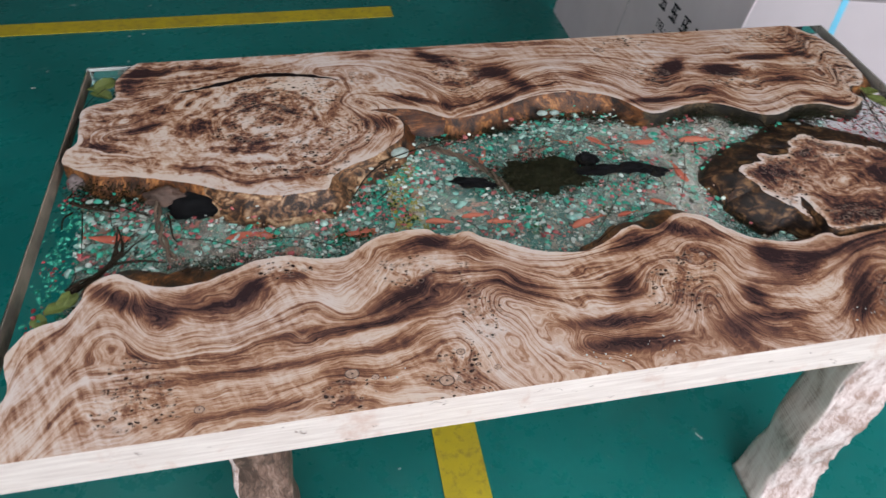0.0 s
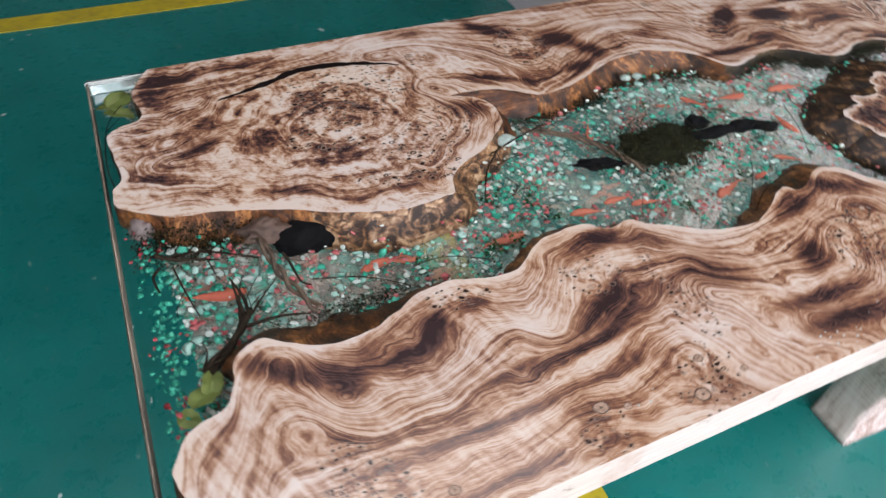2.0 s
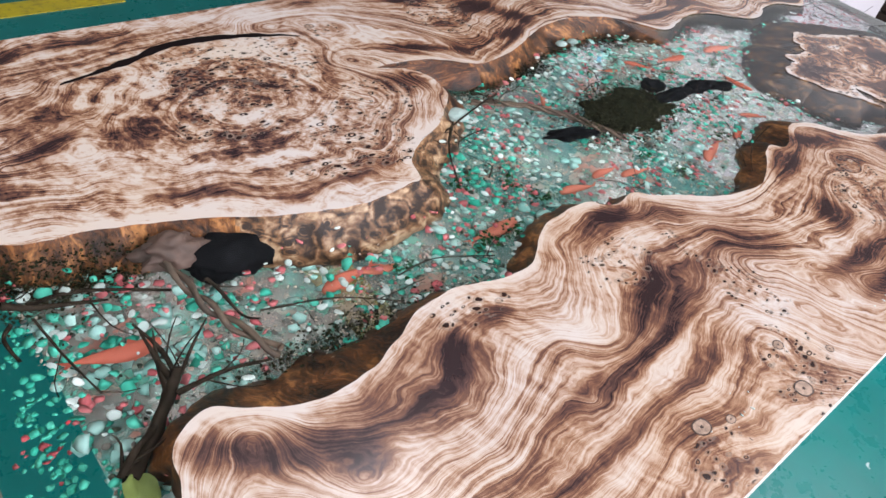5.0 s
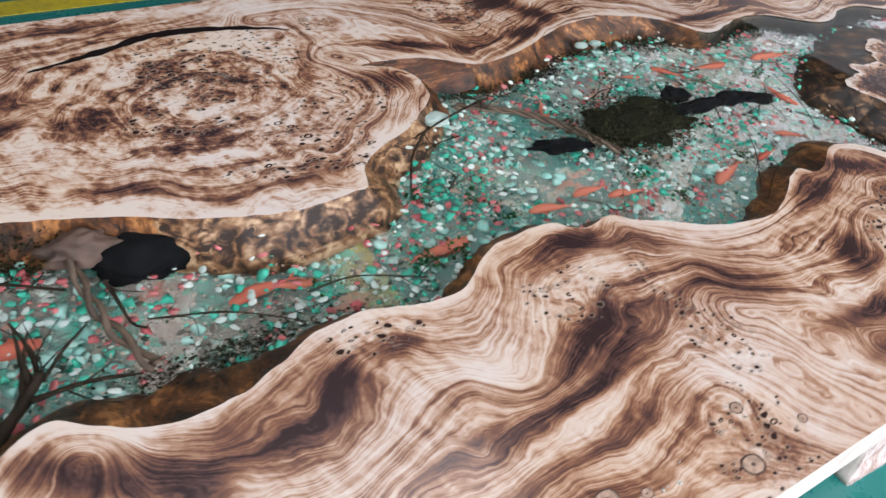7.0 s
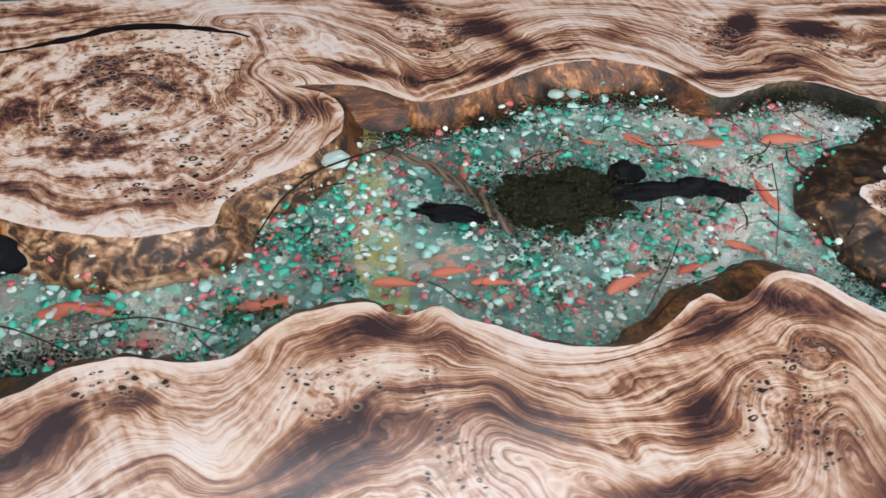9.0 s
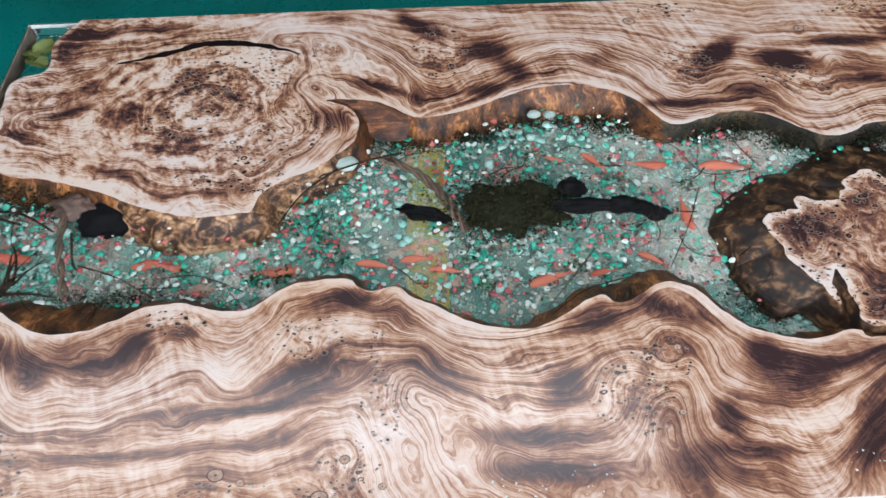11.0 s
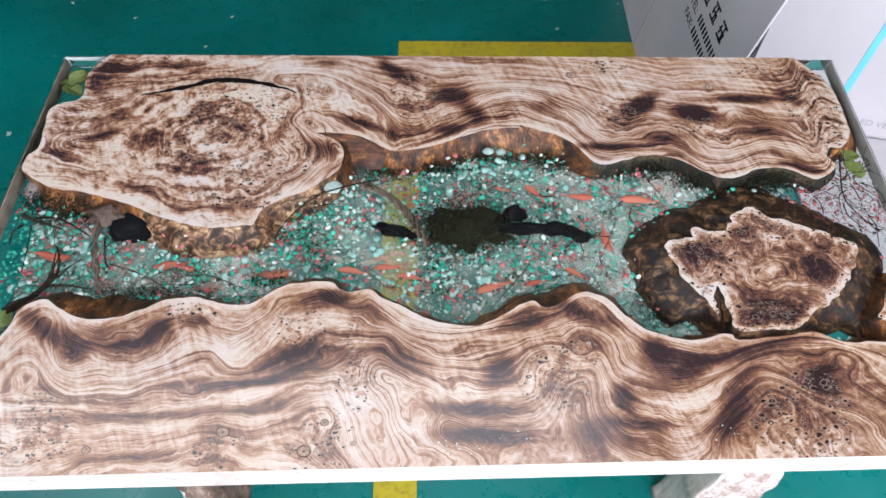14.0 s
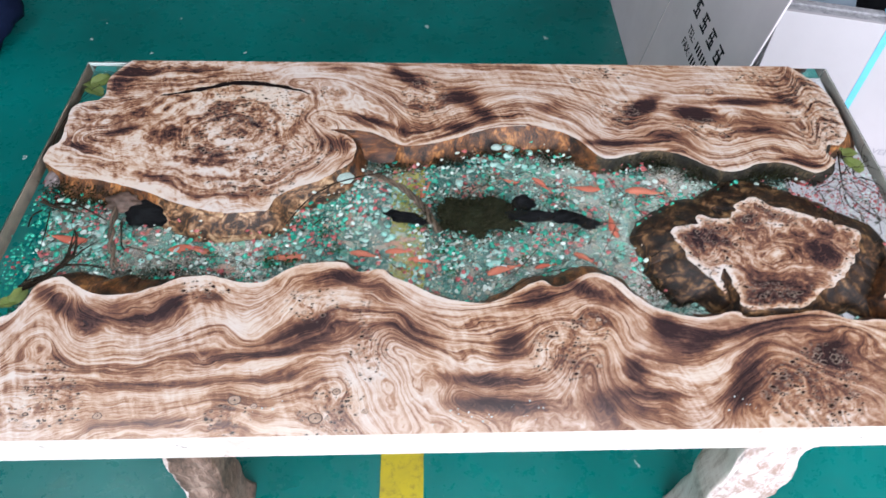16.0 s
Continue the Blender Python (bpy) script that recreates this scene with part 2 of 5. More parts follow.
def resin():
    m = Mat("clear_epoxy_resin", 0.0)
    m.bsdf.inputs["Transmission Weight"].default_value = 1.0
    m.bsdf.inputs["IOR"].default_value = 1.5
    return m.done((0.93, 0.985, 0.965))


def milky():
    """A thin cloudy layer added to lighten the stream: part of the light goes through."""
    m = Mat("aqua_river_veil", 0.6)
    clear = m.t.nodes.new("ShaderNodeBsdfTransparent")
    blend = m.t.nodes.new("ShaderNodeMixShader")
    sep = m.t.nodes.new("ShaderNodeSeparateXYZ")
    m.put(sep.inputs[0], m.co)
    drift = m.math("ADD", sep.outputs[0], m.math("MULTIPLY", m.math("SUBTRACT", m.noise(8, 4, 0.6), 0.5), 0.6))
    # pale towards +x: sheen and the white showing through, put into the colour
    pale, pink = m.ramp(drift, (0.02, 0.0), (0.20, 1.0)), m.ramp(m.math("ADD", drift, 1.0), (0.38, 1.0), (0.62, 0.0))
    veil = m.ramp(m.noise(9, 5, 0.65), (0.38, 0.03), (0.64, 0.27))
    veil = m.math("ADD", veil, m.math("ADD", m.math("MULTIPLY", pink, 0.30), m.math("MULTIPLY", pale, 0.16)))
    cloudy = m.ramp(m.noise(14, 5, 0.7), (0.37, 0.0), (0.53, 1.0))
    warm = m.mix(pale, m.mix(pink, (0.55, 0.56, 0.48), (0.38, 0.30, 0.255)), (0.66, 0.64, 0.57))
    col = m.mix(cloudy, m.mix(pale, (0.19, 0.60, 0.49), (0.34, 0.62, 0.52)), warm)
    # blots of paint that run into one another, denser than the veil between them
    blot = m.shift(0.03, 24, 3)
    for scale, stops, lo, hi, tint in ((52, (1, 1, 1), 0.57, 0.64, (0.62, 0.67, 0.61)), (44, (1, 1, 3), 0.56, 0.62, (0.035, 0.40, 0.27)),
                                       (60, (1, 1, 7), 0.60, 0.67, (0.03, 0.11, 0.075)), (20, (0.6, 1.2, 5), 0.60, 0.66, (0.55, 0.16, 0.10)), (30, (1, 1, 9), 0.57, 0.64, (0.42, 0.33, 0.26))):
        spot = m.math("MULTIPLY", m.ramp(m.noise(scale, 3, 0.6, m.stretch(*stops, blot)), (lo, 0.0), (hi, 1.0)), 0.68)
        col = m.mix(spot, col, tint)
        veil = m.math("MAXIMUM", veil, spot)
    m.put(blend.inputs[0], veil)
    m.put(blend.inputs[1], clear.outputs[0])
    m.put(blend.inputs[2], m.bsdf.outputs[0])
    m.put(m.t.nodes["Material Output"].inputs[0], blend.outputs[0])
    return m.done(col)


def green_floor():
    m = Mat("green_floor_paint", 0.35)
    m.bsdf.inputs["Specular IOR Level"].default_value = 0.85
    big, fine = m.noise(1.3, 4, 0.6), m.noise(14, 5, 0.7)
    col = m.mix(m.ramp(big, (0.3, 0.0), (0.7, 1.0)), (0.0015, 0.112, 0.097), (0.0030, 0.200, 0.178))
    scuff = m.ramp(m.noise(55, 4, 0.7, m.stretch(1, 0.4, 1, m.shift(0.3, 3))), (0.66, 0.0), (0.76, 1.0))
    col = m.mix(m.math("MULTIPLY", scuff, 0.45), col, (0.35, 0.48, 0.45))
    v = m.cells(8, m.shift(0.06, 30))
    speck = m.math("MULTIPLY", m.math("LESS_THAN", v.outputs["Distance"], 0.066), m.math("GREATER_THAN", v.outputs["Color"], 0.40))
    col = m.mix(m.math("MULTIPLY", speck, 0.75), col, (0.6, 0.66, 0.63))
    return m.done(col, fine, 0.08, 0.002, m.ramp(fine, (0.3, 0.22), (0.7, 0.38)))


def yellow_paint():
    m = Mat("yellow_line_paint", 0.45)
    n, f = m.noise(6, 5, 0.7), m.noise(40, 4, 0.7)
    col = m.mix(m.ramp(n, (0.4, 0.0), (0.7, 1.0)), (0.55, 0.44, 0.02), (0.42, 0.33, 0.03))
    col = m.mix(m.math("MULTIPLY", m.ramp(f, (0.50, 0.0), (0.66, 1.0)), 0.55), col, (0.20, 0.15, 0.04))
    return m.done(col, f, 0.15, 0.001)


def speckled(name, lo, hi, rough=0.4, scale=60):
    """Pieces of one kind; each takes its own shade."""
    m = Mat(name, rough)
    n = m.noise(scale, 3, 0.6)
    m.bsdf.inputs["Specular IOR Level"].default_value = 0.05
    pick = m.math("ADD", m.math("MULTIPLY", m.island(), 0.5), m.math("MULTIPLY", m.random(), 0.5))
    pick = m.math("ADD", m.math("MULTIPLY", pick, 0.8), m.math("MULTIPLY", n, 0.3))
    return m.done(m.mix(m.ramp(pick, (0.2, 0.0), (0.85, 1.0)), lo, hi), n, 0.2, 0.001)


def plain(name, colour, rough=0.6, scale=12, vary=0.12):
    m = Mat(name, rough)
    if max(colour) < 0.06:
        m.bsdf.inputs["Specular IOR Level"].default_value = 0.05
    n = m.noise(scale, 4, 0.6)
    dark = tuple(c * (1 - vary) for c in colour)
    return m.done(m.mix(m.ramp(n, (0.35, 0.0), (0.65, 1.0)), dark, colour), m.noise(scale * 9, 3), 0.08, 0.001)


M_TOP = wood_top()
M_GLINT = plain("resin_edge_glint", (0.66, 0.72, 0.70), 0.8, 30, 0.15)
M_ENDMIRROR = plain("resin_end_reflection", (0.27, 0.22, 0.165), 0.7, 14, 0.6)
M_GREYEND = plain("grey_resin_strip", (0.36, 0.345, 0.315), 0.8, 30, 0.15)
M_SIDE = wood_side("burnt_live_edge", (0.007, 0.003, 0.002), (0.125, 0.043, 0.011), (0.62, 0.270, 0.085), 0.5, 0.45)
M_BURL = wood_side("pale_burl_edge", (0.022, 0.010, 0.005), (0.19, 0.090, 0.038), (0.54, 0.37, 0.225), 0.45, 0.9, 0.50)
M_CUT = sawn()
M_DARKEDGE = wood_side("dark_live_edge", (0.003, 0.003, 0.002), (0.024, 0.018, 0.009), (0.16, 0.105, 0.050), 0.7, 0.5)
M_HEART = wood_side("red_heartwood", (0.010, 0.004, 0.002), (0.085, 0.025, 0.007), (0.42, 0.170, 0.060), 0.5, 1.2, 0.0, (0.45, 2.2))
M_FOOT = wood_side("dark_burl_foot", (0.006, 0.003, 0.002), (0.052, 0.022, 0.009), (0.28, 0.15, 0.062), 0.5, 0.9, 0.36)
M_LEG = planed()
M_BARK = wood_side("pale_bark", (0.33, 0.22, 0.18), (0.60, 0.50, 0.47), (0.80, 0.74, 0.70), 0.6, 0.6)
# brown leg wood with the left leg's shaded face put into its colour
M_LEGSHADE = wood_side("shaded_leg_wood", (0.06, 0.034, 0.024), (0.19, 0.115, 0.085), (0.42, 0.30, 0.24), 0.55, 0.2)
M_RESIN = resin()
M_FLOOR = green_floor()
M_VEIL = milky()
M_YELLOW = yellow_paint()
M_WHITE = speckled("white_pebble", (0.26, 0.36, 0.33), (0.60, 0.66, 0.62), 0.35)
M_GREEN = speckled("green_stone_chip", (0.03, 0.32, 0.22), (0.14, 0.64, 0.47), 0.4)
M_RED = speckled("red_stone_chip", (0.32, 0.015, 0.03), (0.58, 0.19, 0.19), 0.45)
M_GREY = speckled("grey_pebble", (0.08, 0.08, 0.07), (0.38, 0.33, 0.28), 0.5)
M_DARK = speckled("dark_chip", (0.008, 0.03, 0.02), (0.06, 0.07, 0.05), 0.5)
M_KOI = speckled("orange_koi_glaze", (0.38, 0.055, 0.035), (0.52, 0.17, 0.11), 0.4, 40)
M_TWIG = plain("dark_twig_bark", (0.034, 0.024, 0.016), 0.7, 60, 0.6)
M_MOSS = speckled("dark_moss", (0.008, 0.010, 0.005), (0.046, 0.043, 0.022), 0.9, 120)
M_BLACK = plain("black_rock", (0.009, 0.009, 0.010), 0.9, 40, 0.5)
M_ROCK = plain("brown_grey_rock", (0.115, 0.068, 0.050), 0.7, 40, 0.5)
M_LEAF = plain("green_leaf", (0.30, 0.37, 0.10), 0.45, 30, 0.3)
M_CARTON = plain("white_carton_board", (0.80, 0.72, 0.74), 0.75, 5, 0.08)
M_BOARD = plain("white_veneer_wrap", (0.52, 0.485, 0.50), 0.6, 5, 0.05)
M_PLY = plain("grey_board_edge", (0.45, 0.44, 0.46), 0.7, 60, 0.4)
M_STRAP = plain("cyan_strap", (0.16, 0.60, 0.82), 0.4, 20, 0.1)
M_INK = plain("black_ink", (0.03, 0.03, 0.035), 0.7, 20, 0.3)
M_WALL = plain("unseen_wall", (0.36, 0.36, 0.37), 0.8, 2, 0.15)
M_CEIL = plain("unseen_dark_ceiling", (0.10, 0.10, 0.11), 0.7, 2, 0.2)
M_ROOT = plain("twisted_root_bark", (0.13, 0.085, 0.055), 0.7, 60, 0.6)
M_PALE = plain("pale_stone", (0.24, 0.19, 0.185), 0.6, 40, 0.4)
M_CRACK = plain("black_filler", (0.012, 0.008, 0.008), 0.3, 40, 0.4)
M_KNOT = plain("knot_heart", (0.50, 0.345, 0.25), 0.3, 260, 0.5)
M_KNOTRIM = plain("knot_rim", (0.085, 0.048, 0.036), 0.3, 200, 0.6)
M_GREYINK = plain("grey_ink", (0.35, 0.33, 0.37), 0.7, 20, 0.2)
M_MINT = speckled("mint_glass_chip", (0.20, 0.50, 0.43), (0.54, 0.73, 0.67), 0.35)
M_SAND = speckled("sand_crumb", (0.38, 0.30, 0.24), (0.70, 0.62, 0.52), 0.6)
M_SPRIG = speckled("dark_green_sprig", (0.006, 0.035, 0.010), (0.05, 0.16, 0.05), 0.6, 90)
M_NAVY = plain("dark_blue_sheet", (0.010, 0.016, 0.045), 0.45, 8, 0.4)
M_PALEBLUE = plain("pale_blue_wrap", (0.45, 0.55, 0.66), 0.5, 8, 0.15)
M_CRATE = plain("dark_brown_board", (0.05, 0.035, 0.028), 0.6, 10, 0.3)
M_CLOTH = plain("black_cloth", (0.012, 0.012, 0.014), 0.9, 30, 0.4)


# ---- building helpers ----
def mesh_object(name, verts, faces, mats, parent=None, label="", smooth=True):
    me = bpy.data.meshes.new(name)
    me.from_pydata([tuple(map(float, v)) for v in verts], [], [tuple(map(int, f)) for f in faces])
    for mm in mats if isinstance(mats, (list, tuple)) else [mats]:
        me.materials.append(mm)
    me.polygons.foreach_set("use_smooth", [smooth] * len(me.polygons))
    me.update()
    ob = new(name, me)
    ob.parent = parent
    return tagged(ob, label)


def part(name, bm, material, parent, label="", smooth=False):
    bmesh.ops.recalc_face_normals(bm, faces=bm.faces)
    me = bpy.data.meshes.new(name)
    bm.to_mesh(me)
    bm.free()
    me.materials.append(material)
    me.polygons.foreach_set("use_smooth", [smooth] * len(me.polygons))
    ob = new(name, me)
    ob.parent = parent
    return tagged(ob, label)


def box_bm(x0, x1, y0, y1, z0, z1, bevel=0.0):
    bm = bmesh.new()
    bmesh.ops.create_cube(bm, size=1)
    bmesh.ops.scale(bm, vec=(x1 - x0, y1 - y0, z1 - z0), verts=bm.verts)
    bmesh.ops.translate(bm, vec=((x0 + x1) / 2, (y0 + y1) / 2, (z0 + z1) / 2), verts=bm.verts)
    if bevel:
        bmesh.ops.bevel(bm, geom=bm.edges[:], offset=bevel, segments=2, affect="EDGES", profile=0.5)
    return bm


def spline(points, step, closed=False):
    """A smooth line through control points, in even steps."""
    p = np.array(points, float)
    n = len(p)
    out = []
    for i in range(n if closed else n - 1):
        a, b = p[i], p[(i + 1) % n]
        before = p[i - 1] if closed or i else a
        after = p[(i + 2) % n] if closed or i + 2 < n else b
        k = max(1, int(np.linalg.norm(b - a) / step))
        for u in np.arange(k) / k:
            out.append(0.5 * (2 * a + (b - before) * u + (2 * before - 5 * a + 4 * b - after) * u * u + (3 * a - before - 3 * b + after) * u**3))
    if not closed:
        out.append(p[-1])
    return np.array(out)


def inside(px, py, poly):
    """Which points lie in the polygon."""
    hit = np.zeros(len(px), bool)
    for (x0, y0), (x1, y1) in zip(poly, np.roll(poly, -1, axis=0)):
        if y0 != y1:
            hit ^= ((y0 > py) != (y1 > py)) & (px < (x1 - x0) * (py - y0) / (y1 - y0) + x0)
    return hit


def distance(px, py, line, closed=False):
    """How far points lie from a line of short pieces."""
    best = np.full(len(px), 9.0)
    for s in range(0, len(line), 2):
        best = np.minimum(best, (px - line[s][0]) ** 2 + (py - line[s][1]) ** 2)
    return np.sqrt(best)


def bumps(px, py, rows):
    """A sum of rounded hills: x, y, size along, size across, height, turn in degrees."""
    total = np.zeros(len(px))
    for x, y, sx, sy, h, a in rows:
        c, s = math.cos(radians(a)), math.sin(radians(a))
        u, v = (px - x) * c + (py - y) * s, (py - y) * c - (px - x) * s
        total += h * np.exp(-((u / sx) ** 2 + (v / sy) ** 2) / 2)
    return total


def wobble(px, py, scale, seed):
    """Smooth noise over the plan, about -1 to 1."""
    return np.array([noise.noise((x * scale, y * scale, seed)) for x, y in zip(px, py)])


# ---- the place ----
ZT, ZB = 0.76, 0.684


def structure(name, bm, material, label, category):
    return tagged(part(name, bm, material, None), label, category, kind="structure")


def room():
    structure("floor", box_bm(-9, 9, -9, 9, -0.2, 0), M_FLOOR, "green painted concrete workshop floor with scuffs", "floor")
    structure("floor_marking_1", box_bm(-0.198, -0.085, -5, 1.341, 0.0, 0.004), M_YELLOW, "worn yellow painted line running under the table", "floor marking")
    structure("floor_marking_2", box_bm(-0.165, 6, 1.345, 1.43, 0.0, 0.004), M_YELLOW, "yellow painted line behind the table", "floor marking")
    structure("floor_marking_3", box_bm(-7, -0.01, 2.075, 2.172, 0.0, 0.004), M_YELLOW, "yellow painted line across the workshop floor", "floor marking")
    # unseen walls and ceiling, added to enclose the light; dark overhead for deep reflections
    structure("wall_north", box_bm(-9, 9, 9, 9.2, 0, 4.5), M_WALL, "unseen plain grey wall added to close the room", "wall")
    structure("wall_west", box_bm(-9.2, -9, -9, 9, 0, 4.5), M_WALL, "unseen plain grey wall added to close the room", "wall")
    structure("wall_east", box_bm(9, 9.2, -9, 9, 0, 4.5), M_WALL, "unseen plain grey wall added to close the room", "wall")
    structure("wall_south", box_bm(-9, -1.4, -3.8, -3.6, 0, 4.5), M_WALL, "unseen plain grey wall added beside the door opening", "wall")
    structure("wall_south_east", box_bm(2.6, 9, -3.8, -3.6, 0, 4.5), M_WALL, "unseen plain grey wall added beside the door opening", "wall")
    structure("door_lintel", box_bm(-1.4, 2.6, -3.8, -3.6, 3.75, 4.5), M_WALL, "unseen plain grey lintel added over the door opening", "wall")
    structure("ceiling", box_bm(-9, 9, -9, 9, 4.5, 4.7), M_CEIL, "unseen dark ceiling added to close the room", "ceiling")


room()

# live edges, as control points of smooth lines over the plan
BACK_A = [(-0.793, 0.494), (-0.829, 0.425), (-0.822, 0.369), (-0.832, 0.348), (-0.869, 0.334), (-0.885, 0.308), (-0.879, 0.256), (-0.877, 0.207), (-0.893, 0.183), (-0.893, 0.152),
          (-0.880, 0.136), (-0.823, 0.101), (-0.762, 0.091), (-0.693, 0.071), (-0.637, 0.051), (-0.605, 0.034), (-0.550, 0.015), (-0.486, 0.001), (-0.424, 0.006), (-0.400, 0.009),
          (-0.389, 0.044), (-0.341, 0.077), (-0.301, 0.094), (-0.263, 0.129), (-0.240, 0.152), (-0.234, 0.190), (-0.237, 0.208), (-0.249, 0.227), (-0.268, 0.239), (-0.294, 0.249)]
BACK_B = [(-0.270, 0.252), (-0.247, 0.250), (-0.206, 0.243), (-0.174, 0.226), (-0.138, 0.202), (-0.115, 0.201), (-0.072, 0.207), (-0.035, 0.218), (0.041, 0.251), (0.079, 0.262), (0.130, 0.269),
          (0.180, 0.261), (0.217, 0.249), (0.252, 0.227), (0.295, 0.172), (0.318, 0.164), (0.356, 0.173), (0.395, 0.186), (0.433, 0.188), (0.469, 0.181), (0.502, 0.162), (0.534, 0.139),
          (0.567, 0.126), (0.605, 0.134), (0.634, 0.149), (0.672, 0.155), (0.708, 0.151), (0.739, 0.132), (0.761, 0.124), (0.790, 0.139), (0.813, 0.160), (0.803, 0.187), (0.814, 0.212),
          (0.839, 0.212), (0.870, 0.250), (0.876, 0.288), (0.878, 0.360), (0.866, 0.417), (0.829, 0.476), (0.813, 0.494)]
FRONT_A = [(-0.903, -0.445), (-0.893, -0.401), (-0.879, -0.382), (-0.880, -0.360), (-0.894, -0.322), (-0.893, -0.298), (-0.869, -0.260), (-0.821, -0.242), (-0.807, -0.215), (-0.799, -0.184),
           (-0.784, -0.168), (-0.756, -0.160), (-0.728, -0.178), (-0.687, -0.198), (-0.644, -0.201), (-0.609, -0.195), (-0.577, -0.180), (-0.538, -0.162), (-0.487, -0.156), (-0.432, -0.170),
           (-0.389, -0.171), (-0.360, -0.155), (-0.330, -0.134), (-0.299, -0.126), (-0.240, -0.123), (-0.222, -0.139), (-0.200, -0.146), (-0.165, -0.140), (-0.147, -0.155)]
FRONT_B = [(-0.114, -0.171), (-0.082, -0.189), (-0.051, -0.205), (0.012, -0.218), (0.043, -0.213), (0.076, -0.198), (0.103, -0.181), (0.137, -0.166), (0.160, -0.180), (0.190, -0.170),
           (0.213, -0.155), (0.242, -0.148), (0.276, -0.161), (0.309, -0.199), (0.336, -0.223), (0.365, -0.237), (0.405, -0.247), (0.447, -0.245), (0.470, -0.237), (0.496, -0.237),
           (0.504, -0.249), (0.585, -0.241), (0.645, -0.232), (0.697, -0.252), (0.749, -0.252), (0.800, -0.258), (0.850, -0.275), (0.902, -0.285)]
ISLAND = [(0.408, -0.040), (0.451, -0.027), (0.468, -0.025), (0.468, -0.006), (0.480, 0.002), (0.500, -0.009), (0.530, -0.007), (0.552, 0.014), (0.550, 0.029), (0.571, 0.043), (0.602, 0.050),
          (0.627, 0.032), (0.674, 0.013), (0.730, -0.012), (0.785, -0.038), (0.786, -0.059), (0.767, -0.092), (0.737, -0.130), (0.703, -0.168), (0.664, -0.189), (0.634, -0.215), (0.611, -0.225),
          (0.556, -0.230), (0.513, -0.232), (0.502, -0.213), (0.500, -0.177), (0.498, -0.152), (0.486, -0.137), (0.478, -0.158), (0.482, -0.177), (0.475, -0.195), (0.461, -0.158), (0.444, -0.139),
          (0.427, -0.113), (0.421, -0.087)]
STUB = [(0.903, -0.095), (0.875, -0.108), (0.832, -0.123), (0.806, -0.156), (0.794, -0.183), (0.776, -0.202), (0.794, -0.214), (0.804, -0.233), (0.830, -0.250), (0.870, -0.256), (0.903, -0.262)]


def rough_line(points, closed=False):
    p = spline(points, 0.005, closed)
    wild = 0.0065 if closed else 0.0022
    d = np.array([[noise.noise((x * 55, y * 55, 3.1)), noise.noise((x * 55, y * 55, 8.7))] for x, y in p])
    return p + d * wild


table = tagged(new("river_table"), "long river table of torched burl wood slabs with clear resin stream", "table")


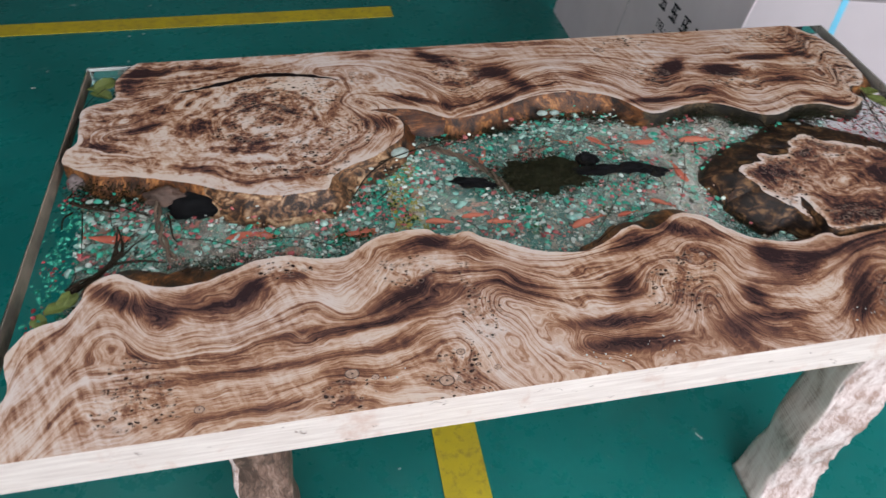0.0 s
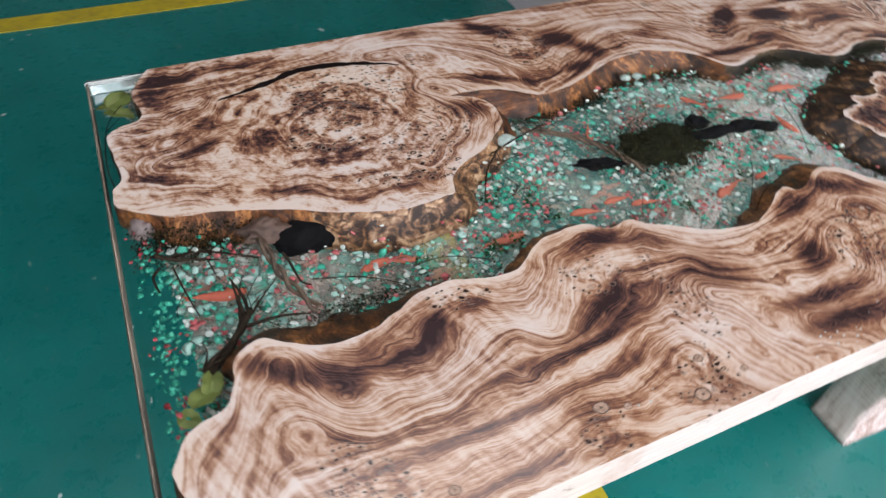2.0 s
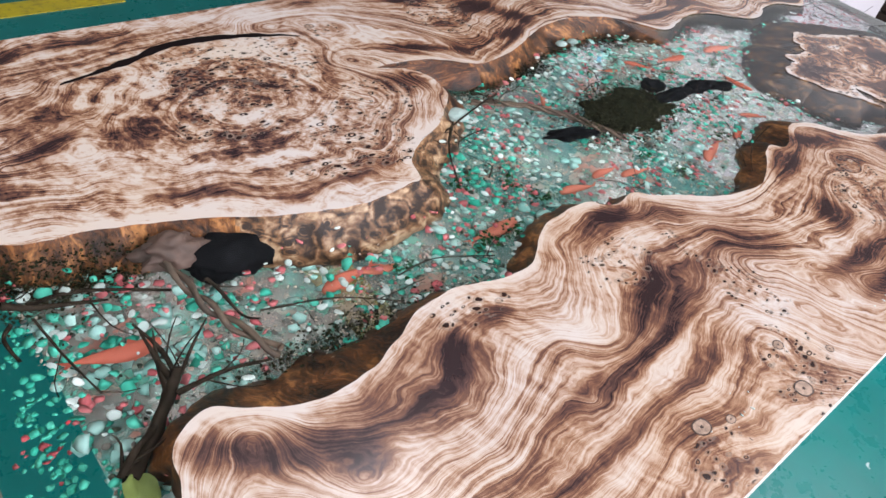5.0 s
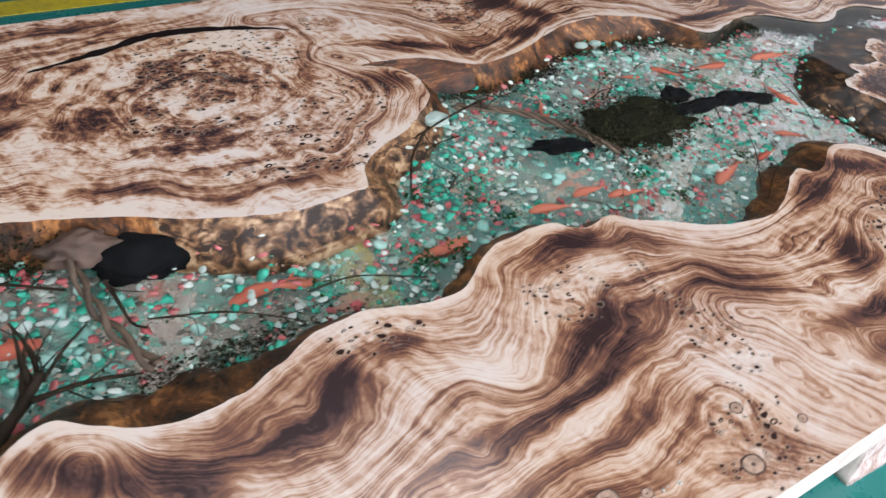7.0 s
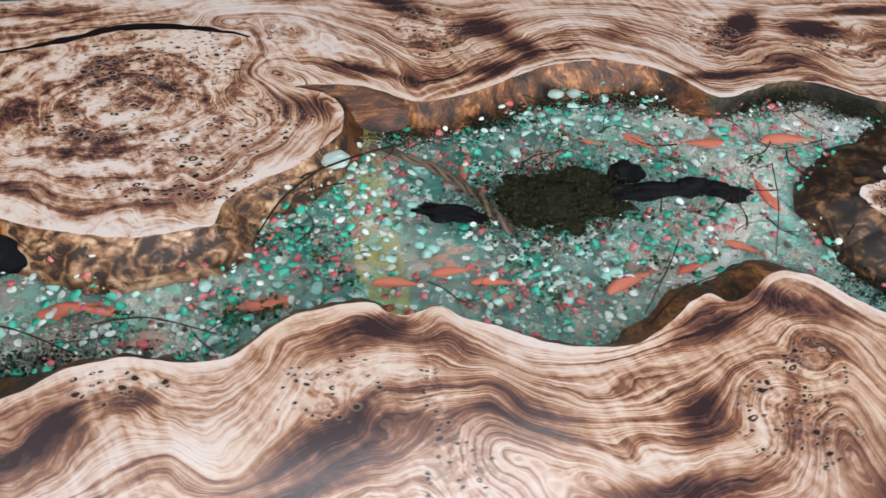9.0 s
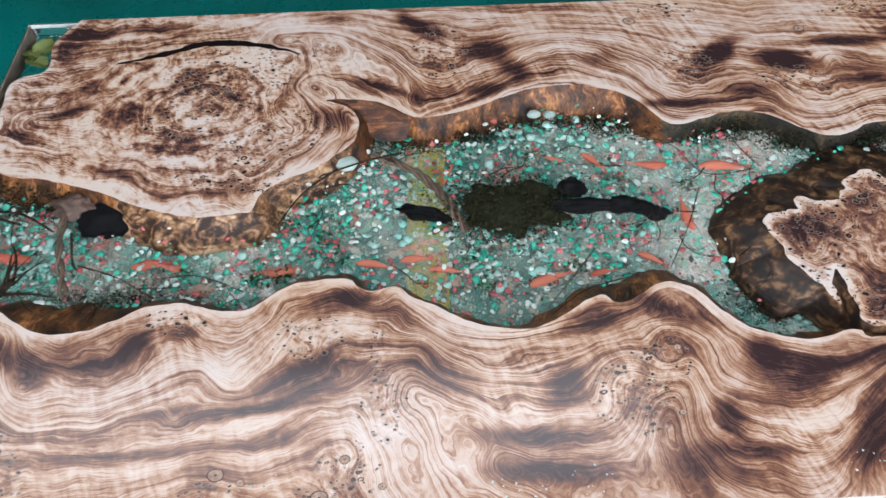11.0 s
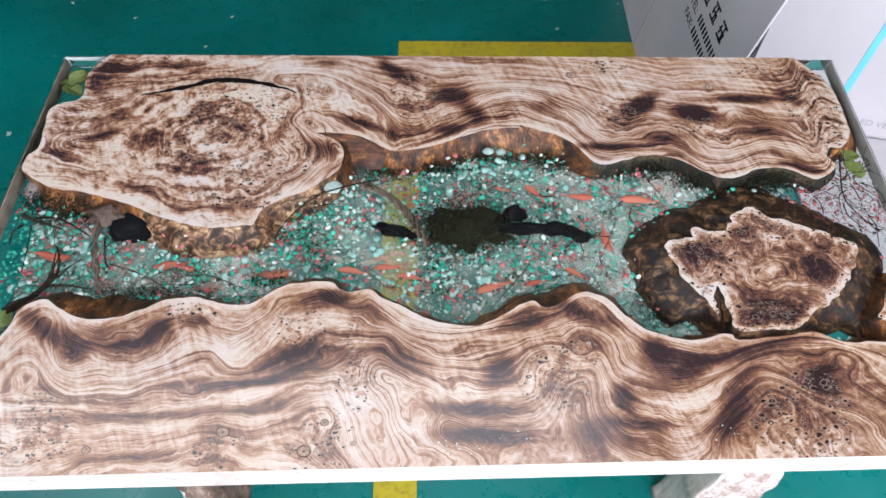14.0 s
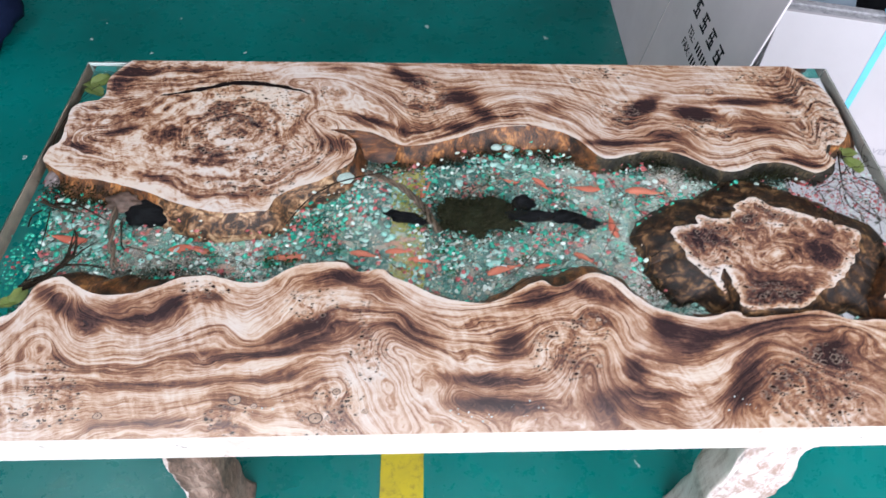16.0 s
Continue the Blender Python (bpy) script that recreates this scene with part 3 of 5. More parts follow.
def slab(name, live, cut, field, flare, label, closed=False):
    """A plank with a natural edge along 'live' and sawn edges through the corners 'cut'. Its top carries the fields of the wood."""
    line = rough_line(live, closed)
    if closed:
        ring = line
    else:
        corners = [line[-1], *[np.array(c) for c in cut], line[0]]
        sawn = np.concatenate([a + (b - a) * (np.arange(k) / k)[:, None] for a, b in zip(corners, corners[1:]) for k in [max(1, int(np.linalg.norm(b - a) / 0.01))]])
        ring = np.concatenate([line, sawn[1:]])
    n = len(ring)
    turn = np.sum(ring[:, 0] * np.roll(ring[:, 1], -1) - np.roll(ring[:, 0], -1) * ring[:, 1])
    # top: a fine net of points, for the fields
    lo, hi = ring.min(0), ring.max(0)
    gx, gy = np.meshgrid(np.arange(lo[0], hi[0], 0.006), np.arange(lo[1], hi[1], 0.006))
    gx, gy = gx.ravel(), gy.ravel()
    keep = inside(gx, gy, ring) & (distance(gx, gy, ring) > 0.005)
    pts = [Vector(p) for p in ring] + [Vector(p) for p in zip(gx[keep], gy[keep])]
    from mathutils import geometry
    v2, _, f2, *_ = geometry.delaunay_2d_cdt(pts, [(i, (i + 1) % n) for i in range(n)], [], 1, 1e-6)
    xy = np.array([tuple(v) for v in v2])
    top = mesh_object(name, np.c_[xy, np.full(len(xy), ZT)], f2, M_TOP, table, label)
    edge = distance(xy[:, 0], xy[:, 1], line)
    grain, burl, scorch, fine, cloud = field(xy[:, 0], xy[:, 1], edge)
    for key, values in (("grain", grain), ("fine", np.clip(fine, 0, 1)), ("cloud", np.clip(cloud, 0, 1)), ("edge", edge), ("burl", np.clip(burl, 0, 1)), ("scorch", np.clip(scorch, -0.6, 1.4))):
        top.data.attributes.new(key, "FLOAT", "POINT").data.foreach_set("value", np.ascontiguousarray(values, dtype=np.float32))
    # natural edge: rings going down, flaring outwards
    tangent = np.roll(ring, -1, axis=0) - np.roll(ring, 1, axis=0)
    for _ in range(6):
        tangent = (np.roll(tangent, 1, axis=0) + 2 * tangent + np.roll(tangent, -1, axis=0)) / 4
    out = np.c_[tangent[:, 1], -tangent[:, 0]] * (1 if turn > 0 else -1)
    out /= np.linalg.norm(out, axis=1)[:, None] + 1e-9
    width = np.array([flare(x, y) for x, y in ring])
    m = n if closed else len(line)
    if not closed:
        fade = np.minimum(1, np.minimum(np.arange(m), np.arange(m)[::-1]) / 12)
        width[:m] *= fade
    rows = []
    for depth, amount, lump in ((0.0, 0.0, 0), (0.003, 0.03, 0), (0.012, 0.20, 0.2), (0.026, 0.50, 0.6), (0.044, 0.80, 1), (0.060, 1.0, 1), (ZT - ZB, 0.9, 0.8)):
        r = []
        for i in range(m):
            x, y = ring[i] + out[i] * width[i] * amount
            k = 0.009 * lump * (noise.noise((x * 28, y * 28, depth * 30)) + 0.6 * noise.noise((x * 70, y * 70, depth * 70))) * min(1, width[i] / 0.02)
            r.append((min(0.9, max(-0.9, x + out[i][0] * k)), min(0.49, y + out[i][1] * k), ZT - depth))
        rows.append(r)
    verts = [p for r in rows for p in r]
    faces = [(a * m + i, a * m + (i + 1) % m, (a + 1) * m + (i + 1) % m, (a + 1) * m + i) for a in range(len(rows) - 1) for i in range(m if closed else m - 1)]
    side = mesh_object("live_edge", verts, faces, [M_FOOT if closed else M_SIDE, M_BURL, M_DARKEDGE], top, "burnt brown natural edge")
    # on the back slab: burl round the lobe, a darker edge from x 0.29
    pale = [0 if field is not back_field else 1 if -0.63 < verts[f[0]][0] < -0.25 and verts[f[0]][1] < 0.16 else 2 if 0.29 < verts[f[0]][0] < 0.82 else 0 for f in faces]
    side.data.polygons.foreach_set("material_index", pale)
    # sawn edge and underside
    if not closed:
        saw = np.concatenate([ring[m - 1:], ring[:1]])
        verts = [(x, y, z) for z in (ZT, ZB) for x, y in saw]
        k = len(saw)
        mesh_object("sawn_edge", verts, [(i, i + 1, k + i + 1, k + i) for i in range(k - 1)], M_CUT, top, "pale sawn edge", smooth=False)
    mesh_object("underside", np.c_[xy, np.full(len(xy), ZB)], [f[::-1] for f in f2], M_CUT, top, smooth=False)
    return top, ring


def smooth_edge(line, px, depth):
    """The natural edge's line over x, smoother the deeper it lies."""
    order = np.argsort(line[:, 0])
    xs = np.linspace(-0.95, 0.95, 381)
    ys = np.interp(xs, line[order, 0], line[order, 1])
    levels = []
    for s in (1, 4, 8, 14, 22, 34):
        k = np.exp(-0.5 * (np.arange(-90, 91) / s) ** 2)
        levels.append(np.convolve(np.pad(ys, 90, mode="edge"), k / k.sum(), mode="valid"))
    levels = np.array(levels)
    u = np.clip(depth / 0.055, 0, 4.999)
    i = u.astype(int)
    a = np.array([np.interp(px, xs, row) for row in levels])
    cols = np.arange(len(px))
    return a[i, cols] * (1 - (u - i)) + a[i + 1, cols] * (u - i)


# burnt and pale patches of the wood: x, y, size along, size across, strength, turn
FRONT_DARK_A = [(-0.745, -0.218, 0.053, 0.015, 1, -34), (-0.604, -0.24, 0.06, 0.018, 0.6, -2), (-0.541, -0.215, 0.017, 0.018, 1, 0), (-0.472, -0.207, 0.017, 0.009, 1, 0), (-0.284, -0.272, 0.056, 0.02, 1, 20), (-0.258, -0.166, 0.046, 0.019, 0.7, 15), (-0.22, -0.154, 0.015, 0.009, 1.2, -13), (-0.568, -0.384, 0.112, 0.007, 0.7, 1), (-0.46, -0.325, 0.065, 0.008, 0.7, 3), (-0.498, -0.456, 0.12, 0.01, 0.6, 0), (-0.41, -0.434, 0.018, 0.019, 0.6, 20), (-0.306, -0.367, 0.06, 0.012, 0.55, 11), (-0.334, -0.325, 0.077, 0.005, 0.7, 9), (-0.175, -0.19, 0.024, 0.028, 0.5, -2), (-0.676, -0.27, 0.019, 0.018, 0.8, -47)]
FRONT_DARK_B = [(0.122, -0.206, 0.039, 0.015, 1, 14), (0.23, -0.193, 0.044, 0.014, 1.1, -26), (0.068, -0.308, 0.025, 0.015, 1.1, 44), (0.02, -0.377, 0.065, 0.01, 0.8, -2), (0.034, -0.422, 0.052, 0.011, 1, -2), (0.22, -0.425, 0.016, 0.028, 0.3, -4), (0.353, -0.272, 0.02, 0.022, 1.2, -2), (0.279, -0.359, 0.014, 0.024, 1, 4), (0.401, -0.307, 0.045, 0.019, 0.7, 27), (0.318, -0.403, 0.057, 0.008, 0.8, -2), (0.468, -0.374, 0.013, 0.051, 1, -34), (0.635, -0.328, 0.021, 0.023, 1, -27), (0.282, -0.439, 0.053, 0.01, 0.4, -18), (0.171, -0.341, 0.028, 0.017, 0.4, -4), (0.551, -0.261, 0.086, 0.011, 0.8, 16), (-0.1, -0.275, 0.044, 0.025, 0.6, -34), (0.62, -0.36, 0.22, 0.09, 0.46, 0), (0.2, -0.42, 0.12, 0.04, 0.2, 0), (-0.08, -0.41, 0.16, 0.06, 0.3, 0)]
# some of these pale patches include sheen painted in, as the first and last
FRONT_PALE = [(-0.591, -0.33, 0.062, 0.025, 0.6, -2), (-0.408, -0.264, 0.027, 0.026, 0.9, 68), (-0.331, -0.415, 0.041, 0.022, 0.6, -1), (-0.182, -0.371, 0.043, 0.023, 0.7, -2), (0.38, -0.369, 0.033, 0.015, 1, 18), (0.131, -0.392, 0.045, 0.016, 0.4, -2), (0.568, -0.436, 0.041, 0.023, 0.7, -1), (-0.026, -0.335, 0.047, 0.017, 0.5, -2), (0.26, -0.297, 0.017, 0.032, 0.6, 21), (-0.729, -0.172, 0.025, 0.006, 0.8, -2), (-0.657, -0.195, 0.05, 0.007, 0.7, -2), (-0.193, -0.231, 0.024, 0.018, 0.3, -2), (0.428, -0.341, 0.014, 0.044, 0.7, -35), (-0.085, -0.423, 0.044, 0.022, 0.3, -2)]
BACK_DARK_A = [(-0.752, 0.241, 0.037, 0.014, 1.1, 27), (-0.673, 0.221, 0.022, 0.02, 1.1, -2), (-0.728, 0.308, 0.018, 0.014, 0.9, 43), (-0.557, 0.301, 0.028, 0.027, 1, -2), (-0.484, 0.269, 0.035, 0.017, 1.1, -1), (-0.536, 0.159, 0.036, 0.025, 1.1, -1), (-0.641, 0.099, 0.04, 0.012, 1.1, -19), (-0.477, 0.049, 0.085, 0.008, 0.9, 4), (-0.376, 0.253, 0.013, 0.055, 1.1, -20), (-0.283, 0.207, 0.032, 0.023, 1, -36), (-0.641, 0.252, 0.024, 0.016, 0.8, -2), (-0.835, 0.191, 0.023, 0.013, 0.8, -2), (-0.798, 0.424, 0.05, 0.035, 0.9, 28), (-0.621, 0.45, 0.069, 0.011, 0.9, -2), (-0.409, 0.131, 0.029, 0.03, 0.6, -2)]
BACK_DARK_B = [(-0.289, 0.467, 0.031, 0.012, 0.9, -2), (-0.15, 0.459, 0.030, 0.015, 0.9, -46), (-0.102, 0.423, 0.024, 0.018, 0.8, -30), (-0.010, 0.368, 0.032, 0.020, 0.95, 12), (0.046, 0.312, 0.034, 0.017, 0.85, -50), (-0.012, 0.262, 0.031, 0.011, 0.95, 11), (0.425, 0.338, 0.048, 0.016, 1.4, 37), (0.541, 0.311, 0.034, 0.017, 1.4, -9), (0.669, 0.358, 0.049, 0.01, 1.2, -2), (0.771, 0.363, 0.024, 0.014, 1, -33), (0.204, 0.337, 0.03, 0.024, 0.6, -2), (0.74, 0.157, 0.04, 0.011, 1.1, -19), (0.674, 0.264, 0.044, 0.024, 0.6, -2), (-0.207, 0.284, 0.058, 0.009, 1.1, -25), (0.311, 0.213, 0.058, 0.009, 0.8, -2), (0.464, 0.245, 0.05, 0.013, 0.5, -2), (0.45, 0.33, 0.34, 0.12, 0.26, 0), (-0.05, 0.38, 0.18, 0.08, 0.10, 0)]
BACK_PALE = [(-0.622, 0.32, 0.032, 0.024, 1, -2), (-0.857, 0.161, 0.033, 0.017, 1, -25), (-0.45, 0.368, 0.036, 0.021, 0.9, -1), (-0.688, 0.085, 0.088, 0.007, 0.9, -14), (-0.485, 0.109, 0.065, 0.008, 0.7, -2), (0.468, 0.349, 0.018, 0.019, 0.9, -3), (0.374, 0.364, 0.026, 0.014, 0.7, -2), (0.612, 0.323, 0.025, 0.016, 1, -2), (-0.327, 0.451, 0.084, 0.012, 0.6, -2), (-0.506, 0.475, 0.064, 0.008, 0.7, -2), (0.135, 0.384, 0.062, 0.029, 0.3, -2), (-0.255, 0.333, 0.025, 0.021, 0.5, -2), (-0.33, 0.088, 0.037, 0.012, 0.6, 11), (-0.614, 0.138, 0.048, 0.007, 0.6, -7)]
ISLE_DARK = [(0.464, -0.059, 0.026, 0.022, 1, -2), (0.554, -0.187, 0.037, 0.029, 0.6, -1), (0.574, -0.008, 0.023, 0.013, 0.8, 0), (0.692, -0.096, 0.025, 0.026, 1, -2), (0.516, -0.079, 0.017, 0.015, 0.6, -3), (0.62, -0.196, 0.024, 0.019, 0.8, -2), (0.528, -0.214, 0.029, 0.009, 0.3, -2)]
ISLE_PALE = [(0.531, -0.097, 0.039, 0.019, 0.9, -3), (0.436, -0.028, 0.018, 0.011, 1, -3), (0.633, -0.028, 0.041, 0.009, 1, -22), (0.615, -0.117, 0.03, 0.019, 0.7, -3), (0.488, -0.147, 0.025, 0.03, 0.4, -2), (0.456, -0.195, 0.008, 0.02, 1, -27)]
FRONT_EYES = [(-0.228, -0.399, 0.023, 0.011, 1.2, -2), (-0.243, -0.45, 0.026, 0.015, 1.2, -2), (-0.189, -0.232, 0.006, 0.035, 1, 0), (-0.177, -0.33, 0.019, 0.024, 1, -3), (-0.403, -0.446, 0.019, 0.013, 1.2, -3), (-0.699, -0.42, 0.03, 0.023, 1.1, -2), (-0.713, -0.367, 0.018, 0.016, 0.9, -3), (-0.494, -0.188, 0.024, 0.01, 1.1, -2), (0.164, -0.325, 0.030, 0.024, 1.5, -2), (0.208, -0.275, 0.024, 0.018, 0.9, -2), (0.56, -0.406, 0.034, 0.036, 1.3, -3), (-0.283, -0.218, 0.029, 0.018, 0.9, -2), (0.62, -0.375, 0.023, 0.037, 1, -2)]
BACK_EYES = [(-0.476, 0.318, 0.056, 0.037, 1.2, -2), (-0.34, 0.183, 0.029, 0.024, 1.1, -2), (-0.419, 0.132, 0.037, 0.024, 0.7, -3), (-0.549, 0.206, 0.038, 0.025, 0.6, -1), (-0.086, 0.369, 0.026, 0.036, 1, -2), (0.357, 0.311, 0.025, 0.03, 1.1, -2), (0.55, 0.262, 0.035, 0.018, 1.1, -1), (0.815, 0.316, 0.03, 0.058, 1, -3), (-0.434, 0.072, 0.056, 0.011, 0.8, -2), (0.351, 0.462, 0.032, 0.011, 0.9, -2), (0.742, 0.448, 0.048, 0.013, 1, -2), (-0.305, 0.383, 0.016, 0.011, 0.8, -3)]


# the run of the grain, as lines that one ring follows
FRONT_FLOW_A = [
    [(-0.729, -0.19), (-0.703, -0.24), (-0.668, -0.268), (-0.606, -0.285), (-0.549, -0.274), (-0.515, -0.248), (-0.504, -0.228), (-0.485, -0.222), (-0.461, -0.237), (-0.448, -0.255), (-0.421, -0.266), (-0.386, -0.246), (-0.35, -0.21), (-0.323, -0.183)],
    [(-0.755, -0.231), (-0.717, -0.284), (-0.684, -0.311), (-0.646, -0.318), (-0.58, -0.311), (-0.517, -0.29), (-0.482, -0.268), (-0.45, -0.253), (-0.42, -0.273), (-0.406, -0.296), (-0.378, -0.301), (-0.359, -0.286), (-0.325, -0.253), (-0.288, -0.224)],
    [(-0.731, -0.289), (-0.69, -0.331), (-0.639, -0.344), (-0.565, -0.337), (-0.511, -0.319), (-0.47, -0.307), (-0.419, -0.319), (-0.376, -0.318), (-0.329, -0.307), (-0.296, -0.295)],
    [(-0.749, -0.326), (-0.684, -0.352), (-0.607, -0.359), (-0.514, -0.353), (-0.421, -0.338), (-0.346, -0.328), (-0.27, -0.313), (-0.222, -0.295)],
    [(-0.717, -0.368), (-0.629, -0.382), (-0.536, -0.383), (-0.445, -0.368), (-0.351, -0.361), (-0.267, -0.339), (-0.211, -0.316)],
]
FRONT_FLOW_B = [
    [(-0.578, -0.404), (-0.486, -0.4), (-0.395, -0.386), (-0.32, -0.387), (-0.247, -0.358)],
    [(-0.589, -0.435), (-0.5, -0.422), (-0.428, -0.412), (-0.362, -0.418), (-0.299, -0.404), (-0.235, -0.378)],
    [(-0.608, -0.468), (-0.521, -0.454), (-0.433, -0.436), (-0.358, -0.446)],
    [(-0.326, -0.152), (-0.285, -0.144), (-0.243, -0.138), (-0.219, -0.162), (-0.179, -0.169), (-0.164, -0.147), (-0.151, -0.168), (-0.116, -0.197), (-0.064, -0.221), (-0.013, -0.23), (0.038, -0.227), (0.09, -0.213), (0.143, -0.198), (0.18, -0.189)],
    [(-0.322, -0.187), (-0.261, -0.175), (-0.199, -0.185), (-0.173, -0.181), (-0.157, -0.204), (-0.126, -0.216), (-0.074, -0.243), (-0.014, -0.256), (0.047, -0.253), (0.108, -0.242), (0.162, -0.218), (0.194, -0.201)],
]
FRONT_FLOW_C = [
    [(-0.299, -0.217), (-0.248, -0.21), (-0.197, -0.216), (-0.161, -0.232), (-0.125, -0.234), (-0.094, -0.265), (-0.044, -0.288), (0.015, -0.294), (0.065, -0.288), (0.107, -0.262), (0.149, -0.245), (0.189, -0.251), (0.228, -0.269)],
    [(-0.246, -0.245), (-0.195, -0.249), (-0.135, -0.255), (-0.104, -0.287), (-0.054, -0.305), (0.005, -0.311), (0.053, -0.323), (0.091, -0.316), (0.11, -0.291), (0.132, -0.269), (0.168, -0.259)],
    [(-0.124, -0.287), (-0.084, -0.314), (-0.045, -0.34), (0.013, -0.351), (0.062, -0.348), (0.111, -0.346), (0.126, -0.321), (0.135, -0.291)],
    [(-0.123, -0.311), (-0.093, -0.34), (-0.055, -0.361), (-0.026, -0.386), (0.012, -0.396), (0.05, -0.393), (0.078, -0.397), (0.117, -0.39)],
    [(-0.113, -0.34), (-0.106, -0.381), (-0.074, -0.42), (-0.027, -0.449), (0.009, -0.463)],
    [(-0.161, -0.331), (-0.122, -0.37), (-0.109, -0.41), (-0.083, -0.448), (-0.055, -0.472)],
]
FRONT_FLOW_D = [
    [(-0.212, -0.297), (-0.174, -0.35), (-0.153, -0.41), (-0.129, -0.448), (-0.117, -0.472)],
    [(-0.055, -0.342), (-0.04, -0.371), (-0.017, -0.397), (0.02, -0.43), (0.057, -0.44), (0.104, -0.431), (0.15, -0.441), (0.186, -0.452)],
    [(0.198, -0.171), (0.242, -0.152), (0.281, -0.181), (0.307, -0.217), (0.343, -0.246), (0.392, -0.258), (0.473, -0.264), (0.549, -0.247), (0.624, -0.236), (0.675, -0.242)],
    [(0.193, -0.213), (0.246, -0.206), (0.283, -0.234), (0.302, -0.259), (0.334, -0.296), (0.383, -0.303), (0.444, -0.301), (0.5, -0.28), (0.556, -0.259), (0.619, -0.253)],
    [(0.21, -0.247), (0.254, -0.267), (0.264, -0.3), (0.292, -0.324), (0.356, -0.343), (0.406, -0.338), (0.462, -0.312), (0.519, -0.282), (0.584, -0.27), (0.644, -0.276)],
]
FRONT_FLOW_E = [
    [(0.245, -0.291), (0.258, -0.342), (0.274, -0.378), (0.318, -0.393), (0.383, -0.404), (0.425, -0.389), (0.474, -0.344), (0.522, -0.312), (0.56, -0.318), (0.603, -0.344), (0.634, -0.353), (0.662, -0.313), (0.688, -0.277)],
    [(0.231, -0.323), (0.226, -0.373), (0.248, -0.413), (0.282, -0.437), (0.336, -0.452), (0.394, -0.443), (0.441, -0.404), (0.479, -0.372), (0.526, -0.336), (0.572, -0.346), (0.613, -0.377), (0.654, -0.401), (0.679, -0.414)],
    [(0.217, -0.354), (0.218, -0.395), (0.236, -0.432), (0.269, -0.457)],
    [(0.45, -0.445), (0.47, -0.422), (0.51, -0.395)],
]
BACK_FLOW_A = [
    [(-0.386, 0.414), (-0.31, 0.424), (-0.23, 0.38), (-0.164, 0.318), (-0.126, 0.252), (-0.077, 0.252), (-0.002, 0.286), (0.074, 0.329), (0.15, 0.329), (0.247, 0.287), (0.311, 0.207), (0.385, 0.208), (0.471, 0.214), (0.534, 0.163), (0.595, 0.165), (0.663, 0.195), (0.743, 0.173)],
    [(-0.389, 0.438), (-0.285, 0.437), (-0.192, 0.381), (-0.14, 0.328), (-0.077, 0.311), (-0.014, 0.329), (0.063, 0.371), (0.154, 0.383), (0.254, 0.355), (0.344, 0.269), (0.434, 0.279), (0.518, 0.261), (0.568, 0.204), (0.635, 0.229), (0.712, 0.237), (0.777, 0.205)],
    [(-0.234, 0.45), (-0.129, 0.417), (-0.052, 0.385), (0.065, 0.404), (0.169, 0.408), (0.283, 0.383), (0.355, 0.344), (0.504, 0.321), (0.605, 0.314), (0.692, 0.304), (0.779, 0.254)],
]
BACK_FLOW_B = [
    [(-0.868, 0.148), (-0.758, 0.121), (-0.66, 0.097), (-0.599, 0.072), (-0.528, 0.056), (-0.46, 0.052), (-0.384, 0.075), (-0.32, 0.119), (-0.281, 0.177), (-0.294, 0.231), (-0.345, 0.283)],
    [(-0.836, 0.2), (-0.733, 0.164), (-0.648, 0.147), (-0.574, 0.119), (-0.491, 0.103), (-0.401, 0.119), (-0.335, 0.149), (-0.308, 0.196), (-0.333, 0.26), (-0.364, 0.324), (-0.345, 0.359)],
    [(-0.807, 0.224), (-0.714, 0.232), (-0.67, 0.195), (-0.592, 0.155), (-0.521, 0.147), (-0.443, 0.17), (-0.388, 0.203), (-0.369, 0.276), (-0.359, 0.341), (-0.392, 0.369)],
    [(-0.685, 0.378), (-0.587, 0.395), (-0.487, 0.404), (-0.383, 0.387), (-0.343, 0.362)],
    [(-0.872, 0.288), (-0.768, 0.306), (-0.713, 0.332), (-0.684, 0.374)],
    [(-0.864, 0.248), (-0.782, 0.265), (-0.705, 0.298), (-0.668, 0.357)],
    [(-0.33, 0.359), (-0.252, 0.324), (-0.2, 0.284), (-0.142, 0.215)],
]


def follow(base, px, py, edge, line, guides, levels=None):
    """Bends the field 'base' softly so that it keeps one value along each guide: the given one, or its mean."""
    runs = [spline(q, 0.018) for q in guides]
    at = np.concatenate(runs)
    level = base(at[:, 0], at[:, 1], distance(at[:, 0], at[:, 1], line))
    aim, k = level.copy(), 0
    for j, r in enumerate(runs):
        aim[k:k + len(r)] = levels[j] if levels else level[k:k + len(r)].mean()
        k += len(r)

    def near(x, y):
        d = (x[:, None] - at[None, :, 0]) ** 2 + (y[:, None] - at[None, :, 1]) ** 2
        return 0.6 * np.exp(-d / (2 * 0.024**2)) + np.exp(-d / (2 * 0.075**2))

    weight = np.linalg.solve(near(at[:, 0], at[:, 1]) + 0.03 * np.eye(len(at)), aim - level)
    return base(px, py, edge) + near(px, py) @ weight


FRONT_LEVELS = [0.07, 0.11, 0.16, 0.185, 0.215, 0.245, 0.275, 0.31, 0.04, 0.082, 0.122, 0.162, 0.205, 0.25, 0.245, 0.222, 0.20, 0.285, 0.035, 0.09, 0.14, 0.19, 0.25, 0.29, 0.29, 0, 0]


